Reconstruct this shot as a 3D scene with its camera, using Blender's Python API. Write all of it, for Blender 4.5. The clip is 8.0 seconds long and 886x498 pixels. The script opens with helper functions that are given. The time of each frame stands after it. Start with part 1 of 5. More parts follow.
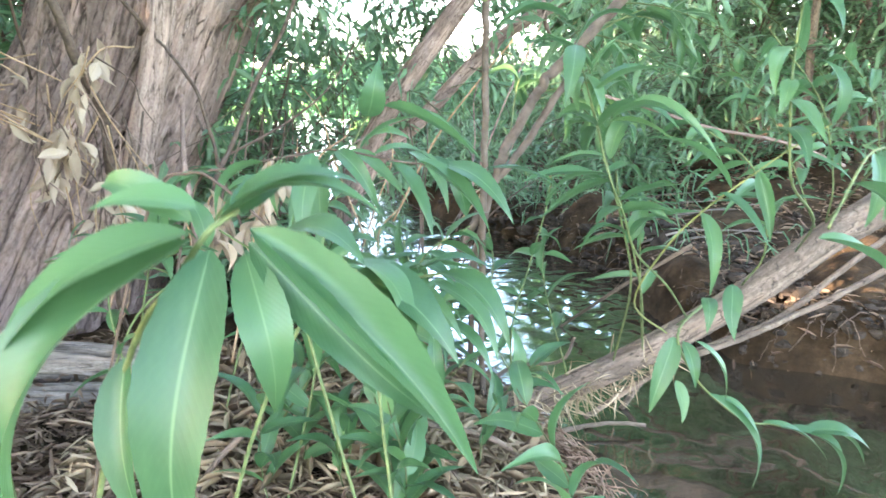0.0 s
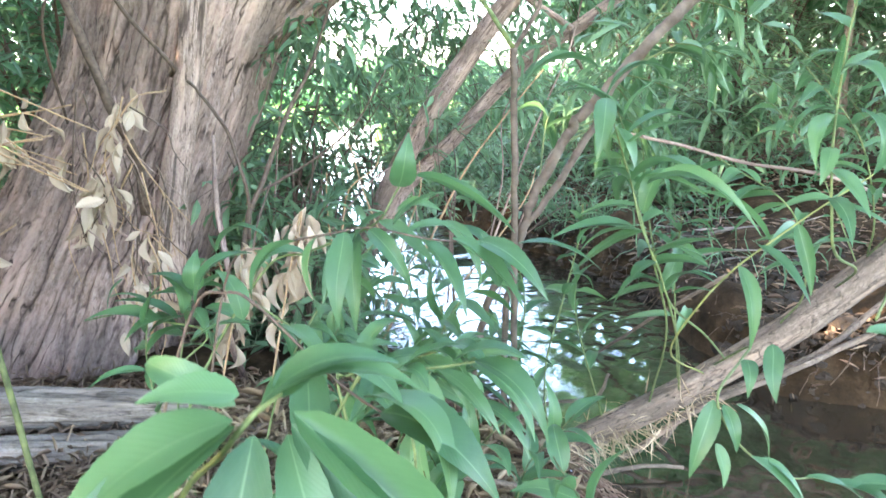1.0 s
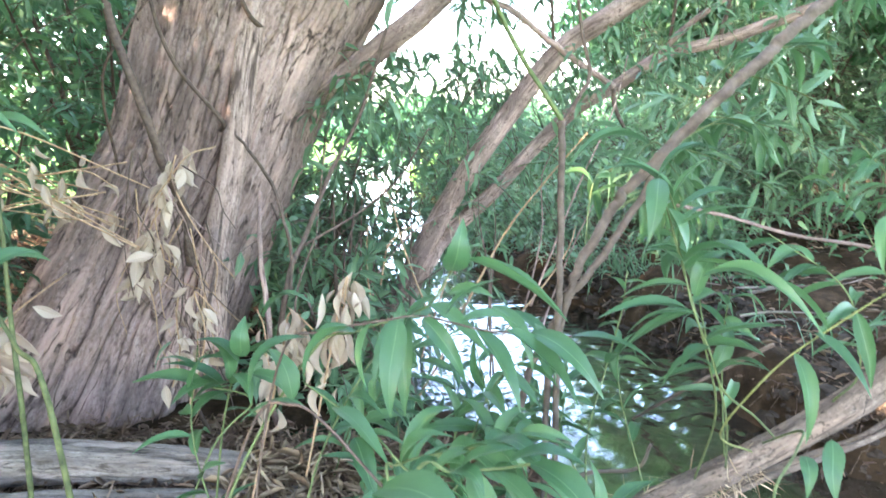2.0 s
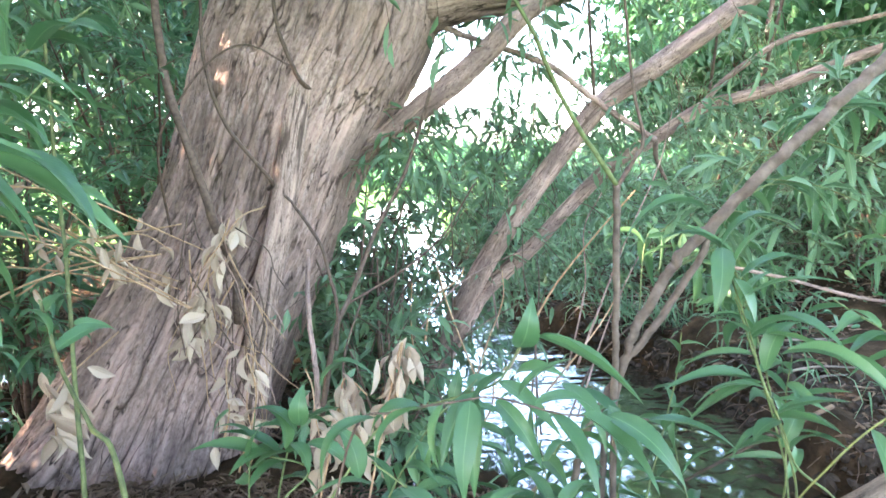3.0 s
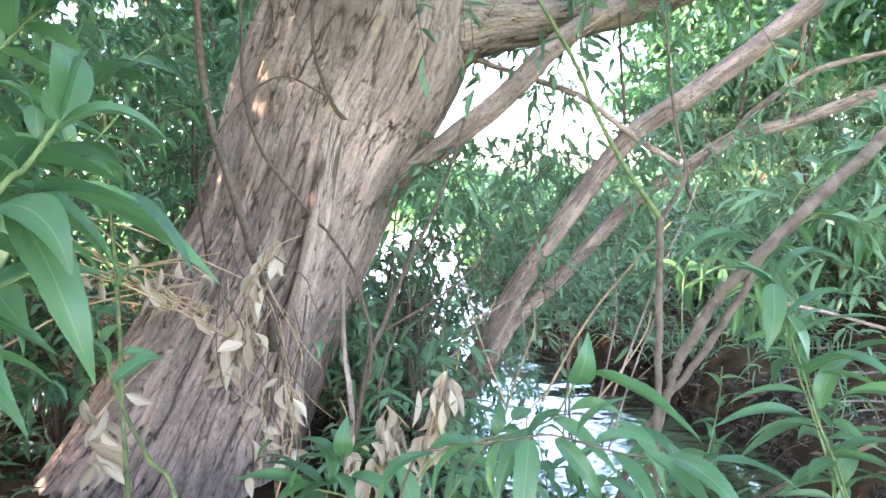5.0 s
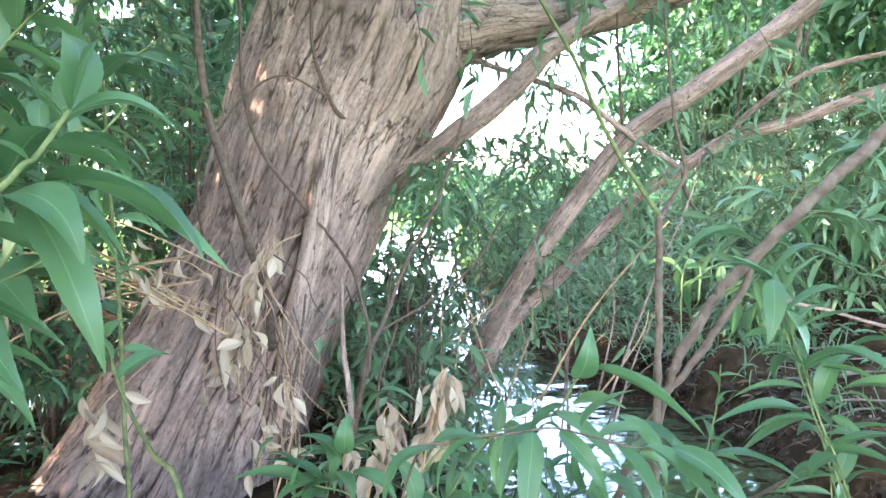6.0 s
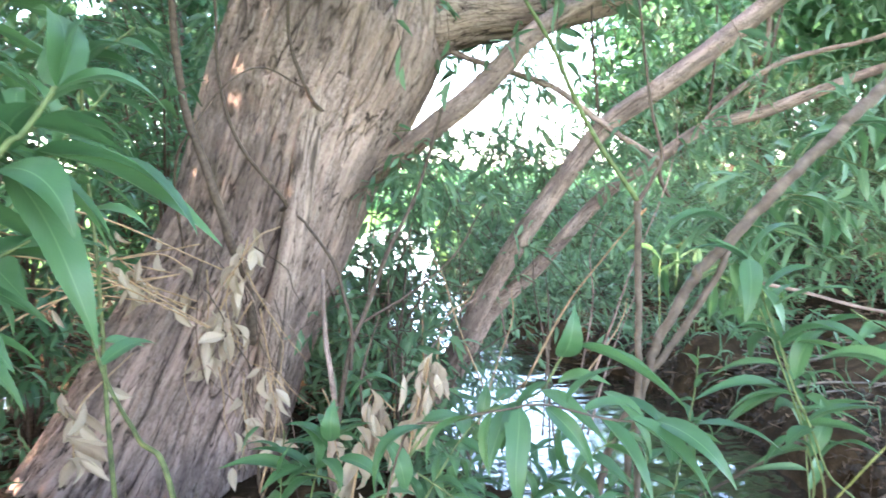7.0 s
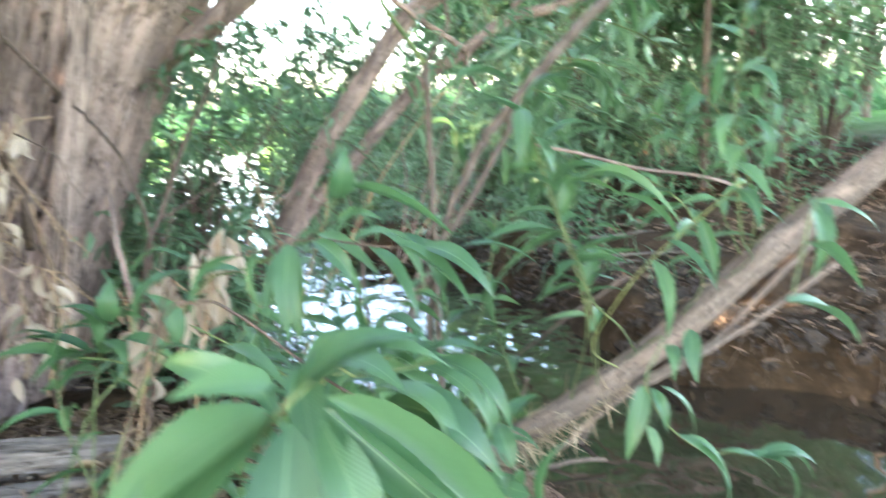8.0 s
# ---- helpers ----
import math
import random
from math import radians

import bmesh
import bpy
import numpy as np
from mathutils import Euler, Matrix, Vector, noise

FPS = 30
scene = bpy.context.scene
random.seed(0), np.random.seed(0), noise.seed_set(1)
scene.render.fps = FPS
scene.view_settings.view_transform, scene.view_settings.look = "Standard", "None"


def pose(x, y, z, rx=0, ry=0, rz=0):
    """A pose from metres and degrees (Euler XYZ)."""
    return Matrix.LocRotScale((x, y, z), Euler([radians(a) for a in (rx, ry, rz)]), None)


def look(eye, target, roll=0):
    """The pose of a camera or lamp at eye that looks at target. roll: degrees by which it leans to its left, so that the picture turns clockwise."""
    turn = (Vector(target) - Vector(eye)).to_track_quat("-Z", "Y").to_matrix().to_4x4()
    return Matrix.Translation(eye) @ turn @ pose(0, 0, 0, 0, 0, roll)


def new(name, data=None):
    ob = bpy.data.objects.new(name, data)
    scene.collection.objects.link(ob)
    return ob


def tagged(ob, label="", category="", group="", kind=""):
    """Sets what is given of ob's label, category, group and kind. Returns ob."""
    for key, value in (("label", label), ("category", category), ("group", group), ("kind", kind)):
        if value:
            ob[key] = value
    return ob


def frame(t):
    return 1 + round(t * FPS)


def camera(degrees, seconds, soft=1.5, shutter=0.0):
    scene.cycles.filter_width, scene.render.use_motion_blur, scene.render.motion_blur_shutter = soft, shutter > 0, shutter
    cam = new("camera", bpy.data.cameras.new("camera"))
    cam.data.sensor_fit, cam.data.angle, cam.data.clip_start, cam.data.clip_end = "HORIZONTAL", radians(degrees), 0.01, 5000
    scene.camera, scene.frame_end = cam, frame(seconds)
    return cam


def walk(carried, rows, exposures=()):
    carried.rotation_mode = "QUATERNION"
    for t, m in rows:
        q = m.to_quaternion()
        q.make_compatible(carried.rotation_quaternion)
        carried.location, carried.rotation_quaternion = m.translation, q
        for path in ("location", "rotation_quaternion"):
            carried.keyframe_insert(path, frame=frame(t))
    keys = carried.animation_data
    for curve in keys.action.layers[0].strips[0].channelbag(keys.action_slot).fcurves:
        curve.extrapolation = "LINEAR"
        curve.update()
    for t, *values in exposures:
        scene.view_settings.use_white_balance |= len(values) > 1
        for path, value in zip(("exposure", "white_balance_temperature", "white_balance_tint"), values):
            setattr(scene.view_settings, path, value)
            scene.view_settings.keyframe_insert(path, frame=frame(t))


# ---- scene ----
cam = camera(66.1, 8.0, 1.5, 0.55)
METRES, EYE, TILT, LEAN, TURN = 0.6, 0.9, -14.0, 0.0, 0.0
ROWS = [
    (0.0, 0.0, 0.0, 0.0, -0.0, -0.0, 0.0),
    (0.5, -0.0033, 0.009, 0.1011, 1.78, -0.47, 0.07),
    (1.0, -0.012, 0.0062, 0.1836, 2.34, 0.1, 1.04),
    (1.5, -0.0431, 0.0166, 0.2424, 3.73, 1.22, 0.42),
    (1.7, -0.053, 0.009, 0.2745, 4.14, 1.96, 0.08),
    (2.8, -0.1584, -0.0129, 0.3977, 6.74, 5.7, -1.0),
    (3.0, -0.183, -0.0174, 0.414, 6.97, 6.38, -0.46),
    (3.5, -0.2268, -0.0154, 0.4416, 6.87, 6.76, -0.64),
    (4.0, -0.2656, -0.0312, 0.4555, 7.32, 7.75, -1.24),
    (4.5, -0.2783, -0.0442, 0.4519, 7.74, 8.07, -1.01),
    (4.7, -0.2824, -0.0452, 0.4473, 8.25, 8.23, -1.07),
    (6.0, -0.3093, -0.0518, 0.4172, 7.75, 8.66, -1.01),
    (6.5, -0.3272, -0.0607, 0.4014, 8.02, 8.46, -1.35),
    (7.0, -0.3288, -0.065, 0.3728, 5.95, 8.51, 0.14),
    (7.5, -0.2806, -0.0311, 0.2767, 0.95, 5.58, 1.47),
    (8.0, -0.1537, -0.0198, 0.1425, -6.99, 1.71, 4.56),
]
walk_rows = [(t, pose(0, 0, EYE, TILT, LEAN, TURN) @ pose(METRES * x, METRES * y, METRES * z, 90 + pitch, roll, yaw)) for t, x, y, z, yaw, pitch, roll in ROWS]
walk(cam, walk_rows, [(0.0, 4.79, 6830, 13), (1.5, 4.74, 6580, 14), (3.0, 4.67, 6500, 15), (7.0, 4.64, 6540, 15), (8.0, 4.57, 6930, 13)])

# ---- world, sun ----
SUN_ELEV, SUN_ROT = radians(31), radians(258)
world = bpy.data.worlds.new("world")
scene.world = world
world.use_nodes = True
wn = world.node_tree.nodes
sky = wn.new("ShaderNodeTexSky")
sky.sky_type, sky.sun_disc, sky.sun_elevation, sky.sun_rotation = "NISHITA", False, SUN_ELEV, SUN_ROT
sky.dust_density = 1.6
world.node_tree.links.new(sky.outputs[0], wn["Background"].inputs[0])
wn["Background"].inputs[1].default_value = 0.15
sun = new("sun", bpy.data.lights.new("sun", "SUN"))
sun.data.energy, sun.data.angle, sun.data.color = 2.0, radians(0.5), (1.0, 0.86, 0.68)
sun_dir = Vector((math.sin(SUN_ROT) * math.cos(SUN_ELEV), math.cos(SUN_ROT) * math.cos(SUN_ELEV), math.sin(SUN_ELEV)))
sun.matrix_world = look(sun_dir * 30, (0, 0, 0))


# ---- materials ----
def material(name):
    m = bpy.data.materials.new(name)
    m.use_nodes = True
    nt = m.node_tree
    return m, nt, nt.nodes["Principled BSDF"]


def node(nt, kind, **inputs):
    n = nt.nodes.new(kind)
    for key, value in inputs.items():
        n.inputs[key.replace("_", " ")].default_value = value
    return n


def noise_of(nt, scale, detail=4.0, rough=0.6, stretch=None, uv=False):
    n = node(nt, "ShaderNodeTexNoise", Scale=scale, Detail=detail, Roughness=rough)
    tc = nt.nodes.new("ShaderNodeTexCoord")
    out = tc.outputs["UV" if uv else "Object"]
    if stretch:
        mp = nt.nodes.new("ShaderNodeMapping")
        mp.inputs["Scale"].default_value = stretch
        nt.links.new(out, mp.inputs[0])
        out = mp.outputs[0]
    nt.links.new(out, n.inputs["Vector"])
    return n.outputs["Fac"]


def ramp(nt, fac, stops):
    r = nt.nodes.new("ShaderNodeValToRGB")
    el = r.color_ramp.elements
    while len(el) < len(stops):
        el.new(0.5)
    for e, (p, c) in zip(el, stops):
        e.position, e.color = p, (*c, 1)
    nt.links.new(fac, r.inputs[0])
    return r.outputs[0]


def mixed(nt, fac, a, b, blend="MIX"):
    m = nt.nodes.new("ShaderNodeMix")
    m.data_type, m.blend_type = "RGBA", blend
    for sock, v in ((m.inputs[0], fac), (m.inputs[6], a), (m.inputs[7], b)):
        if isinstance(v, (int, float)):
            sock.default_value = v
        elif isinstance(v, tuple):
            sock.default_value = (*v, 1)
        else:
            nt.links.new(v, sock)
    return m.outputs[2]


def bumped(nt, bsdf, height, strength, distance):
    b = node(nt, "ShaderNodeBump", Strength=strength, Distance=distance)
    nt.links.new(height, b.inputs["Height"])
    nt.links.new(b.outputs[0], bsdf.inputs["Normal"])
    return b


def leaf_material(name, dark, light, vein, island, through_light=0.35, rough=0.44):
    """A leaf: pale midrib and side veins, blotches, light that comes through."""
    m, nt, bsdf = material(name)
    if island:
        rnd = nt.nodes.new("ShaderNodeNewGeometry").outputs["Random Per Island"]
    else:
        rnd = nt.nodes.new("ShaderNodeObjectInfo").outputs["Random"]
    base = ramp(nt, rnd, [(0.0, dark), (0.6, tuple((a + b) / 2 for a, b in zip(dark, light))), (1.0, light)])
    blotch = noise_of(nt, 40.0, 3) if island else noise_of(nt, 5.0, 5, 0.65, (0.6, 1.0, 1.0))
    base = mixed(nt, ramp(nt, blotch, [(0.35, (0, 0, 0)), (0.75, (0.35, 0.35, 0.35))]), base, light)
    uv = nt.nodes.new("ShaderNodeUVMap")
    sep = nt.nodes.new("ShaderNodeSeparateXYZ")
    nt.links.new(uv.outputs[0], sep.inputs[0])
    off = nt.nodes.new("ShaderNodeMath")
    off.operation = "SUBTRACT"
    off.inputs[1].default_value = 0.5
    nt.links.new(sep.outputs[0], off.inputs[0])
    ab = nt.nodes.new("ShaderNodeMath")
    ab.operation = "ABSOLUTE"
    nt.links.new(off.outputs[0], ab.inputs[0])
    rib = ramp(nt, ab.outputs[0], [(0.008, (0.8, 0.8, 0.8)), (0.035, (0, 0, 0))])
    base = mixed(nt, rib, base, vein)
    if not island:
        comb = nt.nodes.new("ShaderNodeMath")
        comb.operation = "MULTIPLY_ADD"
        comb.inputs[1].default_value = -0.35
        nt.links.new(ab.outputs[0], comb.inputs[0])
        nt.links.new(sep.outputs[1], comb.inputs[2])
        sn = nt.nodes.new("ShaderNodeMath")
        sn.operation = "SINE"
        mul = nt.nodes.new("ShaderNodeMath")
        mul.operation = "MULTIPLY"
        mul.inputs[1].default_value = 150.0
        nt.links.new(comb.outputs[0], mul.inputs[0])
        nt.links.new(mul.outputs[0], sn.inputs[0])
        bumped(nt, bsdf, sn.outputs[0], 0.06, 0.0006)
        base = mixed(nt, ramp(nt, sn.outputs[0], [(0.9, (0, 0, 0)), (1.0, (0.09, 0.09, 0.09))]), base, vein)
    nt.links.new(base, bsdf.inputs["Base Color"])
    bsdf.inputs["Roughness"].default_value = rough
    bsdf.inputs["Specular IOR Level"].default_value = 0.45 if rough < 0.6 else 0.12
    tr = nt.nodes.new("ShaderNodeBsdfTranslucent")
    nt.links.new(mixed(nt, 0.5, base, tuple(min(1, c * 1.5) for c in light)), tr.inputs[0])
    mix = nt.nodes.new("ShaderNodeMixShader")
    mix.inputs[0].default_value = through_light
    nt.links.new(bsdf.outputs[0], mix.inputs[1])
    nt.links.new(tr.outputs[0], mix.inputs[2])
    nt.links.new(mix.outputs[0], nt.nodes["Material Output"].inputs[0])
    return m


LEAF = leaf_material("willow_leaf", (0.027, 0.078, 0.029), (0.090, 0.175, 0.068), (0.130, 0.215, 0.092), False, 0.32, 0.42)
LEAF_MASS = leaf_material("willow_leaf_mass", (0.050, 0.110, 0.055), (0.155, 0.25, 0.125), (0.21, 0.30, 0.16), True)
# darker copy of the leaf mass, its shade put into the colour
LEAF_DARK = leaf_material("painted_shade_leaf_mass", (0.036, 0.100, 0.046), (0.088, 0.190, 0.088), (0.12, 0.21, 0.11), True, 0.3)
LEAF_BROAD = leaf_material("broad_leaf_mass", (0.034, 0.100, 0.042), (0.090, 0.205, 0.086), (0.15, 0.27, 0.12), True, 0.35)
# paler leaf for far growth: sunlight and haze put into its colour
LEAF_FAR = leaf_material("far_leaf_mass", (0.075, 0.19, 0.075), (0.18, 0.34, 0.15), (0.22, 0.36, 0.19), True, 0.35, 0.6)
DEAD = leaf_material("dead_leaf", (0.24, 0.160, 0.110), (0.52, 0.40, 0.30), (0.34, 0.24, 0.165), False, 0.25, 0.7)
LITTER = leaf_material("leaf_litter", (0.07, 0.042, 0.03), (0.30, 0.20, 0.135), (0.2, 0.13, 0.08), True, 0.1, 0.8)

DEAD_STRAW = leaf_material("dry_straw", (0.13, 0.085, 0.052), (0.43, 0.31, 0.20), (0.3, 0.22, 0.14), True, 0.1, 0.8)


def bark_material(name, deep, mid, pale, cells, stretch, relief, blotch=1.5):
    """Bark in plates parted by dark cracks, with fine fibres and large pale or dark patches."""
    m, nt, bsdf = material(name)
    co = nt.nodes.new("ShaderNodeAttribute")
    co.attribute_name = "grain"
    warp = node(nt, "ShaderNodeTexNoise", Scale=cells * 0.35, Detail=3.0)
    wm = nt.nodes.new("ShaderNodeMapping")
    wm.inputs["Scale"].default_value = (1, 1, 0.3)
    nt.links.new(co.outputs["Vector"], wm.inputs[0])
    nt.links.new(wm.outputs[0], warp.inputs["Vector"])
    sub = nt.nodes.new("ShaderNodeVectorMath")
    sub.operation = "MULTIPLY_ADD"
    sub.inputs[1].default_value = (0.8 / cells,) * 3
    nt.links.new(warp.outputs["Color"], sub.inputs[0])
    nt.links.new(co.outputs["Vector"], sub.inputs[2])
    mp = nt.nodes.new("ShaderNodeMapping")
    mp.inputs["Scale"].default_value = stretch
    nt.links.new(sub.outputs[0], mp.inputs[0])
    seam = node(nt, "ShaderNodeTexNoise", Scale=cells * 0.7, Detail=2.5, Roughness=0.55)
    nt.links.new(mp.outputs[0], seam.inputs["Vector"])
    mid_off = nt.nodes.new("ShaderNodeMath")
    mid_off.operation = "SUBTRACT"
    mid_off.inputs[1].default_value = 0.5
    nt.links.new(seam.outputs["Fac"], mid_off.inputs[0])
    edge = nt.nodes.new("ShaderNodeMath")
    edge.operation = "ABSOLUTE"
    nt.links.new(mid_off.outputs[0], edge.inputs[0])
    crack = ramp(nt, edge.outputs[0], [(0.004, (0, 0, 0)), (0.030, (1, 1, 1))])
    crust = node(nt, "ShaderNodeTexNoise", Scale=cells * 4.0, Detail=6.0, Roughness=0.7)
    cm = nt.nodes.new("ShaderNodeMapping")
    cm.inputs["Scale"].default_value = (1, 1, 0.45)
    nt.links.new(co.outputs["Vector"], cm.inputs[0])
    nt.links.new(cm.outputs[0], crust.inputs["Vector"])
    fn = node(nt, "ShaderNodeTexNoise", Scale=cells * 2.2, Detail=8.0, Roughness=0.75)
    nt.links.new(mp.outputs[0], fn.inputs["Vector"])
    fine = fn.outputs["Fac"]
    big = noise_of(nt, blotch, 4, 0.6)
    col = ramp(nt, fine, [(0.32, tuple(0.55 * a + 0.45 * b for a, b in zip(deep, mid))), (0.5, mid), (0.70, pale)])
    col = mixed(nt, ramp(nt, big, [(0.40, (0.75, 0.75, 0.75)), (0.58, (0, 0, 0))]), col, tuple(c * 0.55 for c in mid))
    col = mixed(nt, ramp(nt, crust.outputs["Fac"], [(0.36, (0.55, 0.55, 0.55)), (0.52, (0, 0, 0))]), col, deep)
    long_noise = node(nt, "ShaderNodeTexNoise", Scale=cells * 0.42, Detail=4.0, Roughness=0.6)
    lm = nt.nodes.new("ShaderNodeMapping")
    lm.inputs["Scale"].default_value = (1, 1, 0.14)
    nt.links.new(co.outputs["Vector"], lm.inputs[0])
    nt.links.new(lm.outputs[0], long_noise.inputs["Vector"])
    col = mixed(nt, ramp(nt, long_noise.outputs["Fac"], [(0.50, (0, 0, 0)), (0.66, (0.6, 0.6, 0.6))]), col, (min(1, pale[0] * 1.12), pale[1] * 0.98, pale[2] * 0.92))
    col = mixed(nt, ramp(nt, long_noise.outputs["Fac"], [(0.36, (0.55, 0.55, 0.55)), (0.48, (0, 0, 0))]), col, tuple(c * 0.5 for c in mid))
    gate = ramp(nt, noise_of(nt, cells * 0.4, 3), [(0.40, (0.12, 0.12, 0.12)), (0.60, (1, 1, 1))])
    hold = mixed(nt, gate, (1, 1, 1), crack)
    col = mixed(nt, hold, deep, col)
    # furrows low in the relief get shade in their colour, blended towards deep
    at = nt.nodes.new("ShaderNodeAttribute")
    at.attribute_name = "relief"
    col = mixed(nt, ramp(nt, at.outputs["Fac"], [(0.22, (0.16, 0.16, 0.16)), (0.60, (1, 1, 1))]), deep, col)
    nt.links.new(col, bsdf.inputs["Base Color"])
    bsdf.inputs["Roughness"].default_value = 0.9
    bsdf.inputs["Specular IOR Level"].default_value = 0.2
    bumped(nt, bsdf, mixed(nt, 0.35, mixed(nt, 0.4, hold, fine), crust.outputs["Fac"]), 1.0, relief)
    return m


def twig_material(name, a, b, scale=60.0, rough=0.7):
    m, nt, bsdf = material(name)
    col = ramp(nt, noise_of(nt, scale, 5), [(0.3, a), (0.7, b)])
    nt.links.new(col, bsdf.inputs["Base Color"])
    bsdf.inputs["Roughness"].default_value = rough
    bsdf.inputs["Specular IOR Level"].default_value = 0.18
    bumped(nt, bsdf, noise_of(nt, scale * 3, 4), 0.4, 0.002)
    return m


BARK = bark_material("willow_bark", (0.066, 0.042, 0.033), (0.362, 0.240, 0.200), (0.55, 0.402, 0.340), 30.0, (1, 1, 0.17), 0.011)
SPROUT_BARK = bark_material("sprout_bark", (0.075, 0.048, 0.038), (0.43, 0.29, 0.235), (0.60, 0.45, 0.37), 44.0, (1, 1, 0.14), 0.006)
LIMB_BARK = bark_material("limb_bark", (0.085, 0.052, 0.040), (0.325, 0.214, 0.173), (0.50, 0.368, 0.305), 85.0, (1, 1, 0.25), 0.005, 6.0)
LOG_BARK = bark_material("dirty_log_bark", (0.055, 0.038, 0.028), (0.185, 0.130, 0.095), (0.30, 0.222, 0.168), 60.0, (1, 1, 0.35), 0.006, 7.0)
SILVER_WOOD = bark_material("weathered_wood", (0.07, 0.052, 0.04), (0.21, 0.165, 0.135), (0.37, 0.31, 0.265), 55.0, (1, 1, 0.08), 0.005, 5.0)
TWIG = twig_material("brown_twig", (0.052, 0.033, 0.024), (0.145, 0.096, 0.070))
STEM_BARK = twig_material("grey_brown_stem", (0.066, 0.045, 0.034), (0.165, 0.120, 0.092), 35.0, 0.85)
DEAD_TWIG = twig_material("dead_orange_twig", (0.27, 0.155, 0.085), (0.45, 0.29, 0.17))
GREEN_TWIG = twig_material("green_twig", (0.065, 0.085, 0.032), (0.155, 0.18, 0.07))
MOTTLED_TWIG = twig_material("mottled_green_stem", (0.030, 0.036, 0.015), (0.125, 0.135, 0.052), 45.0)
YELLOW_TWIG = twig_material("yellow_green_twig", (0.15, 0.155, 0.05), (0.24, 0.24, 0.08))


def ground_material():
    m, nt, bsdf = material("ground_soil")
    soil = ramp(nt, noise_of(nt, 9.0, 8, 0.7), [(0.3, (0.014, 0.008, 0.004)), (0.5, (0.040, 0.024, 0.013)), (0.72, (0.105, 0.064, 0.035))])
    grass = ramp(nt, noise_of(nt, 2.5, 6, 0.7), [(0.35, (0.06, 0.15, 0.03)), (0.7, (0.17, 0.30, 0.07))])
    at = nt.nodes.new("ShaderNodeAttribute")
    at.attribute_name = "green"
    nt.links.new(mixed(nt, at.outputs["Fac"], soil, grass), bsdf.inputs["Base Color"])
    bsdf.inputs["Roughness"].default_value = 0.95
    bsdf.inputs["Specular IOR Level"].default_value = 0.08
    bumped(nt, bsdf, noise_of(nt, 35.0, 8, 0.7), 0.9, 0.02)
    return m


def water_material():
    m, nt, bsdf = material("stream_water")
    col = ramp(nt, noise_of(nt, 1.5, 4), [(0.3, (0.016, 0.011, 0.007)), (0.7, (0.034, 0.024, 0.015))])
    nt.links.new(col, bsdf.inputs["Base Color"])
    bsdf.inputs["Roughness"].default_value = 0.03
    bsdf.inputs["IOR"].default_value = 1.9
    bsdf.inputs["Coat Weight"].default_value, bsdf.inputs["Coat IOR"].default_value, bsdf.inputs["Coat Roughness"].default_value = 1.0, 1.7, 0.02
    bsdf.inputs["Specular IOR Level"].default_value = 0.5
    bumped(nt, bsdf, noise_of(nt, 14.0, 3, 0.5, (1.0, 1.8, 1.0)), 0.12, 0.010)
    return m


ROOT = twig_material("reddish_root", (0.055, 0.034, 0.024), (0.20, 0.135, 0.095), 40.0, 0.85)
NEAR_ROOT = twig_material("red_root_mat", (0.10, 0.052, 0.034), (0.36, 0.225, 0.155), 30.0, 0.85)
CLOD = twig_material("damp_clod", (0.016, 0.011, 0.008), (0.070, 0.050, 0.036), 22.0, 0.95)
GROUND, WATER = ground_material(), water_material()


# ---- builders ----
def thing(name, place, label, category, group=""):
    ob = new(name)
    ob.location, ob.empty_display_size = place, 0.1
    return tagged(ob, label, category, group)


def attach(ob, parent):
    if parent is not None:
        ob.parent = parent
        base = parent.location if parent.parent is None and parent.data is None else Vector((0, 0, 0))
        ob.matrix_parent_inverse = Matrix.Translation(-Vector(base))
    return ob


def mesh_from(name, verts, tris, mat, uvs=None, smooth=True, fields=None):
    """A mesh from numpy arrays of corners and triangles."""
    me = bpy.data.meshes.new(name)
    nv, nt = len(verts), len(tris)
    me.vertices.add(nv)
    me.vertices.foreach_set("co", np.asarray(verts, dtype=np.float32).ravel())
    me.loops.add(nt * 3)
    me.loops.foreach_set("vertex_index", np.asarray(tris, dtype=np.int32).ravel())
    me.polygons.add(nt)
    me.polygons.foreach_set("loop_start", np.arange(0, nt * 3, 3, dtype=np.int32))
    me.polygons.foreach_set("use_smooth", np.full(nt, smooth))
    if uvs is not None:
        layer = me.uv_layers.new(name="UVMap")
        layer.data.foreach_set("uv", np.asarray(uvs, dtype=np.float32)[np.asarray(tris).ravel()].ravel())
    for key, values in (fields or {}).items():
        if np.ndim(values) == 2:
            me.attributes.new(key, "FLOAT_VECTOR", "POINT").data.foreach_set("vector", np.asarray(values, dtype=np.float32).ravel())
        else:
            me.attributes.new(key, "FLOAT", "POINT").data.foreach_set("value", np.asarray(values, dtype=np.float32))
    me.materials.append(mat)
    me.update()
    me.validate()
    return me


def part(name, me, parent, label=""):
    return attach(tagged(new(name, me), label), parent)


def glide(points, n):
    """n points of a smooth curve through the given ones."""
    p = np.array(points, dtype=float)
    if len(p) == 2:
        return p[0] + np.linspace(0, 1, n)[:, None] * (p[1] - p[0])
    q = np.vstack([2 * p[0] - p[1], p, 2 * p[-1] - p[-2]])
    u = np.linspace(0, len(p) - 1 - 1e-6, n)
    i, f = u.astype(int), (u % 1)[:, None]
    a, b, c, d = q[i], q[i + 1], q[i + 2], q[i + 3]
    return 0.5 * (2 * b + (c - a) * f + (2 * a - 5 * b + 4 * c - d) * f ** 2 + (3 * b - a - 3 * c + d) * f ** 3)


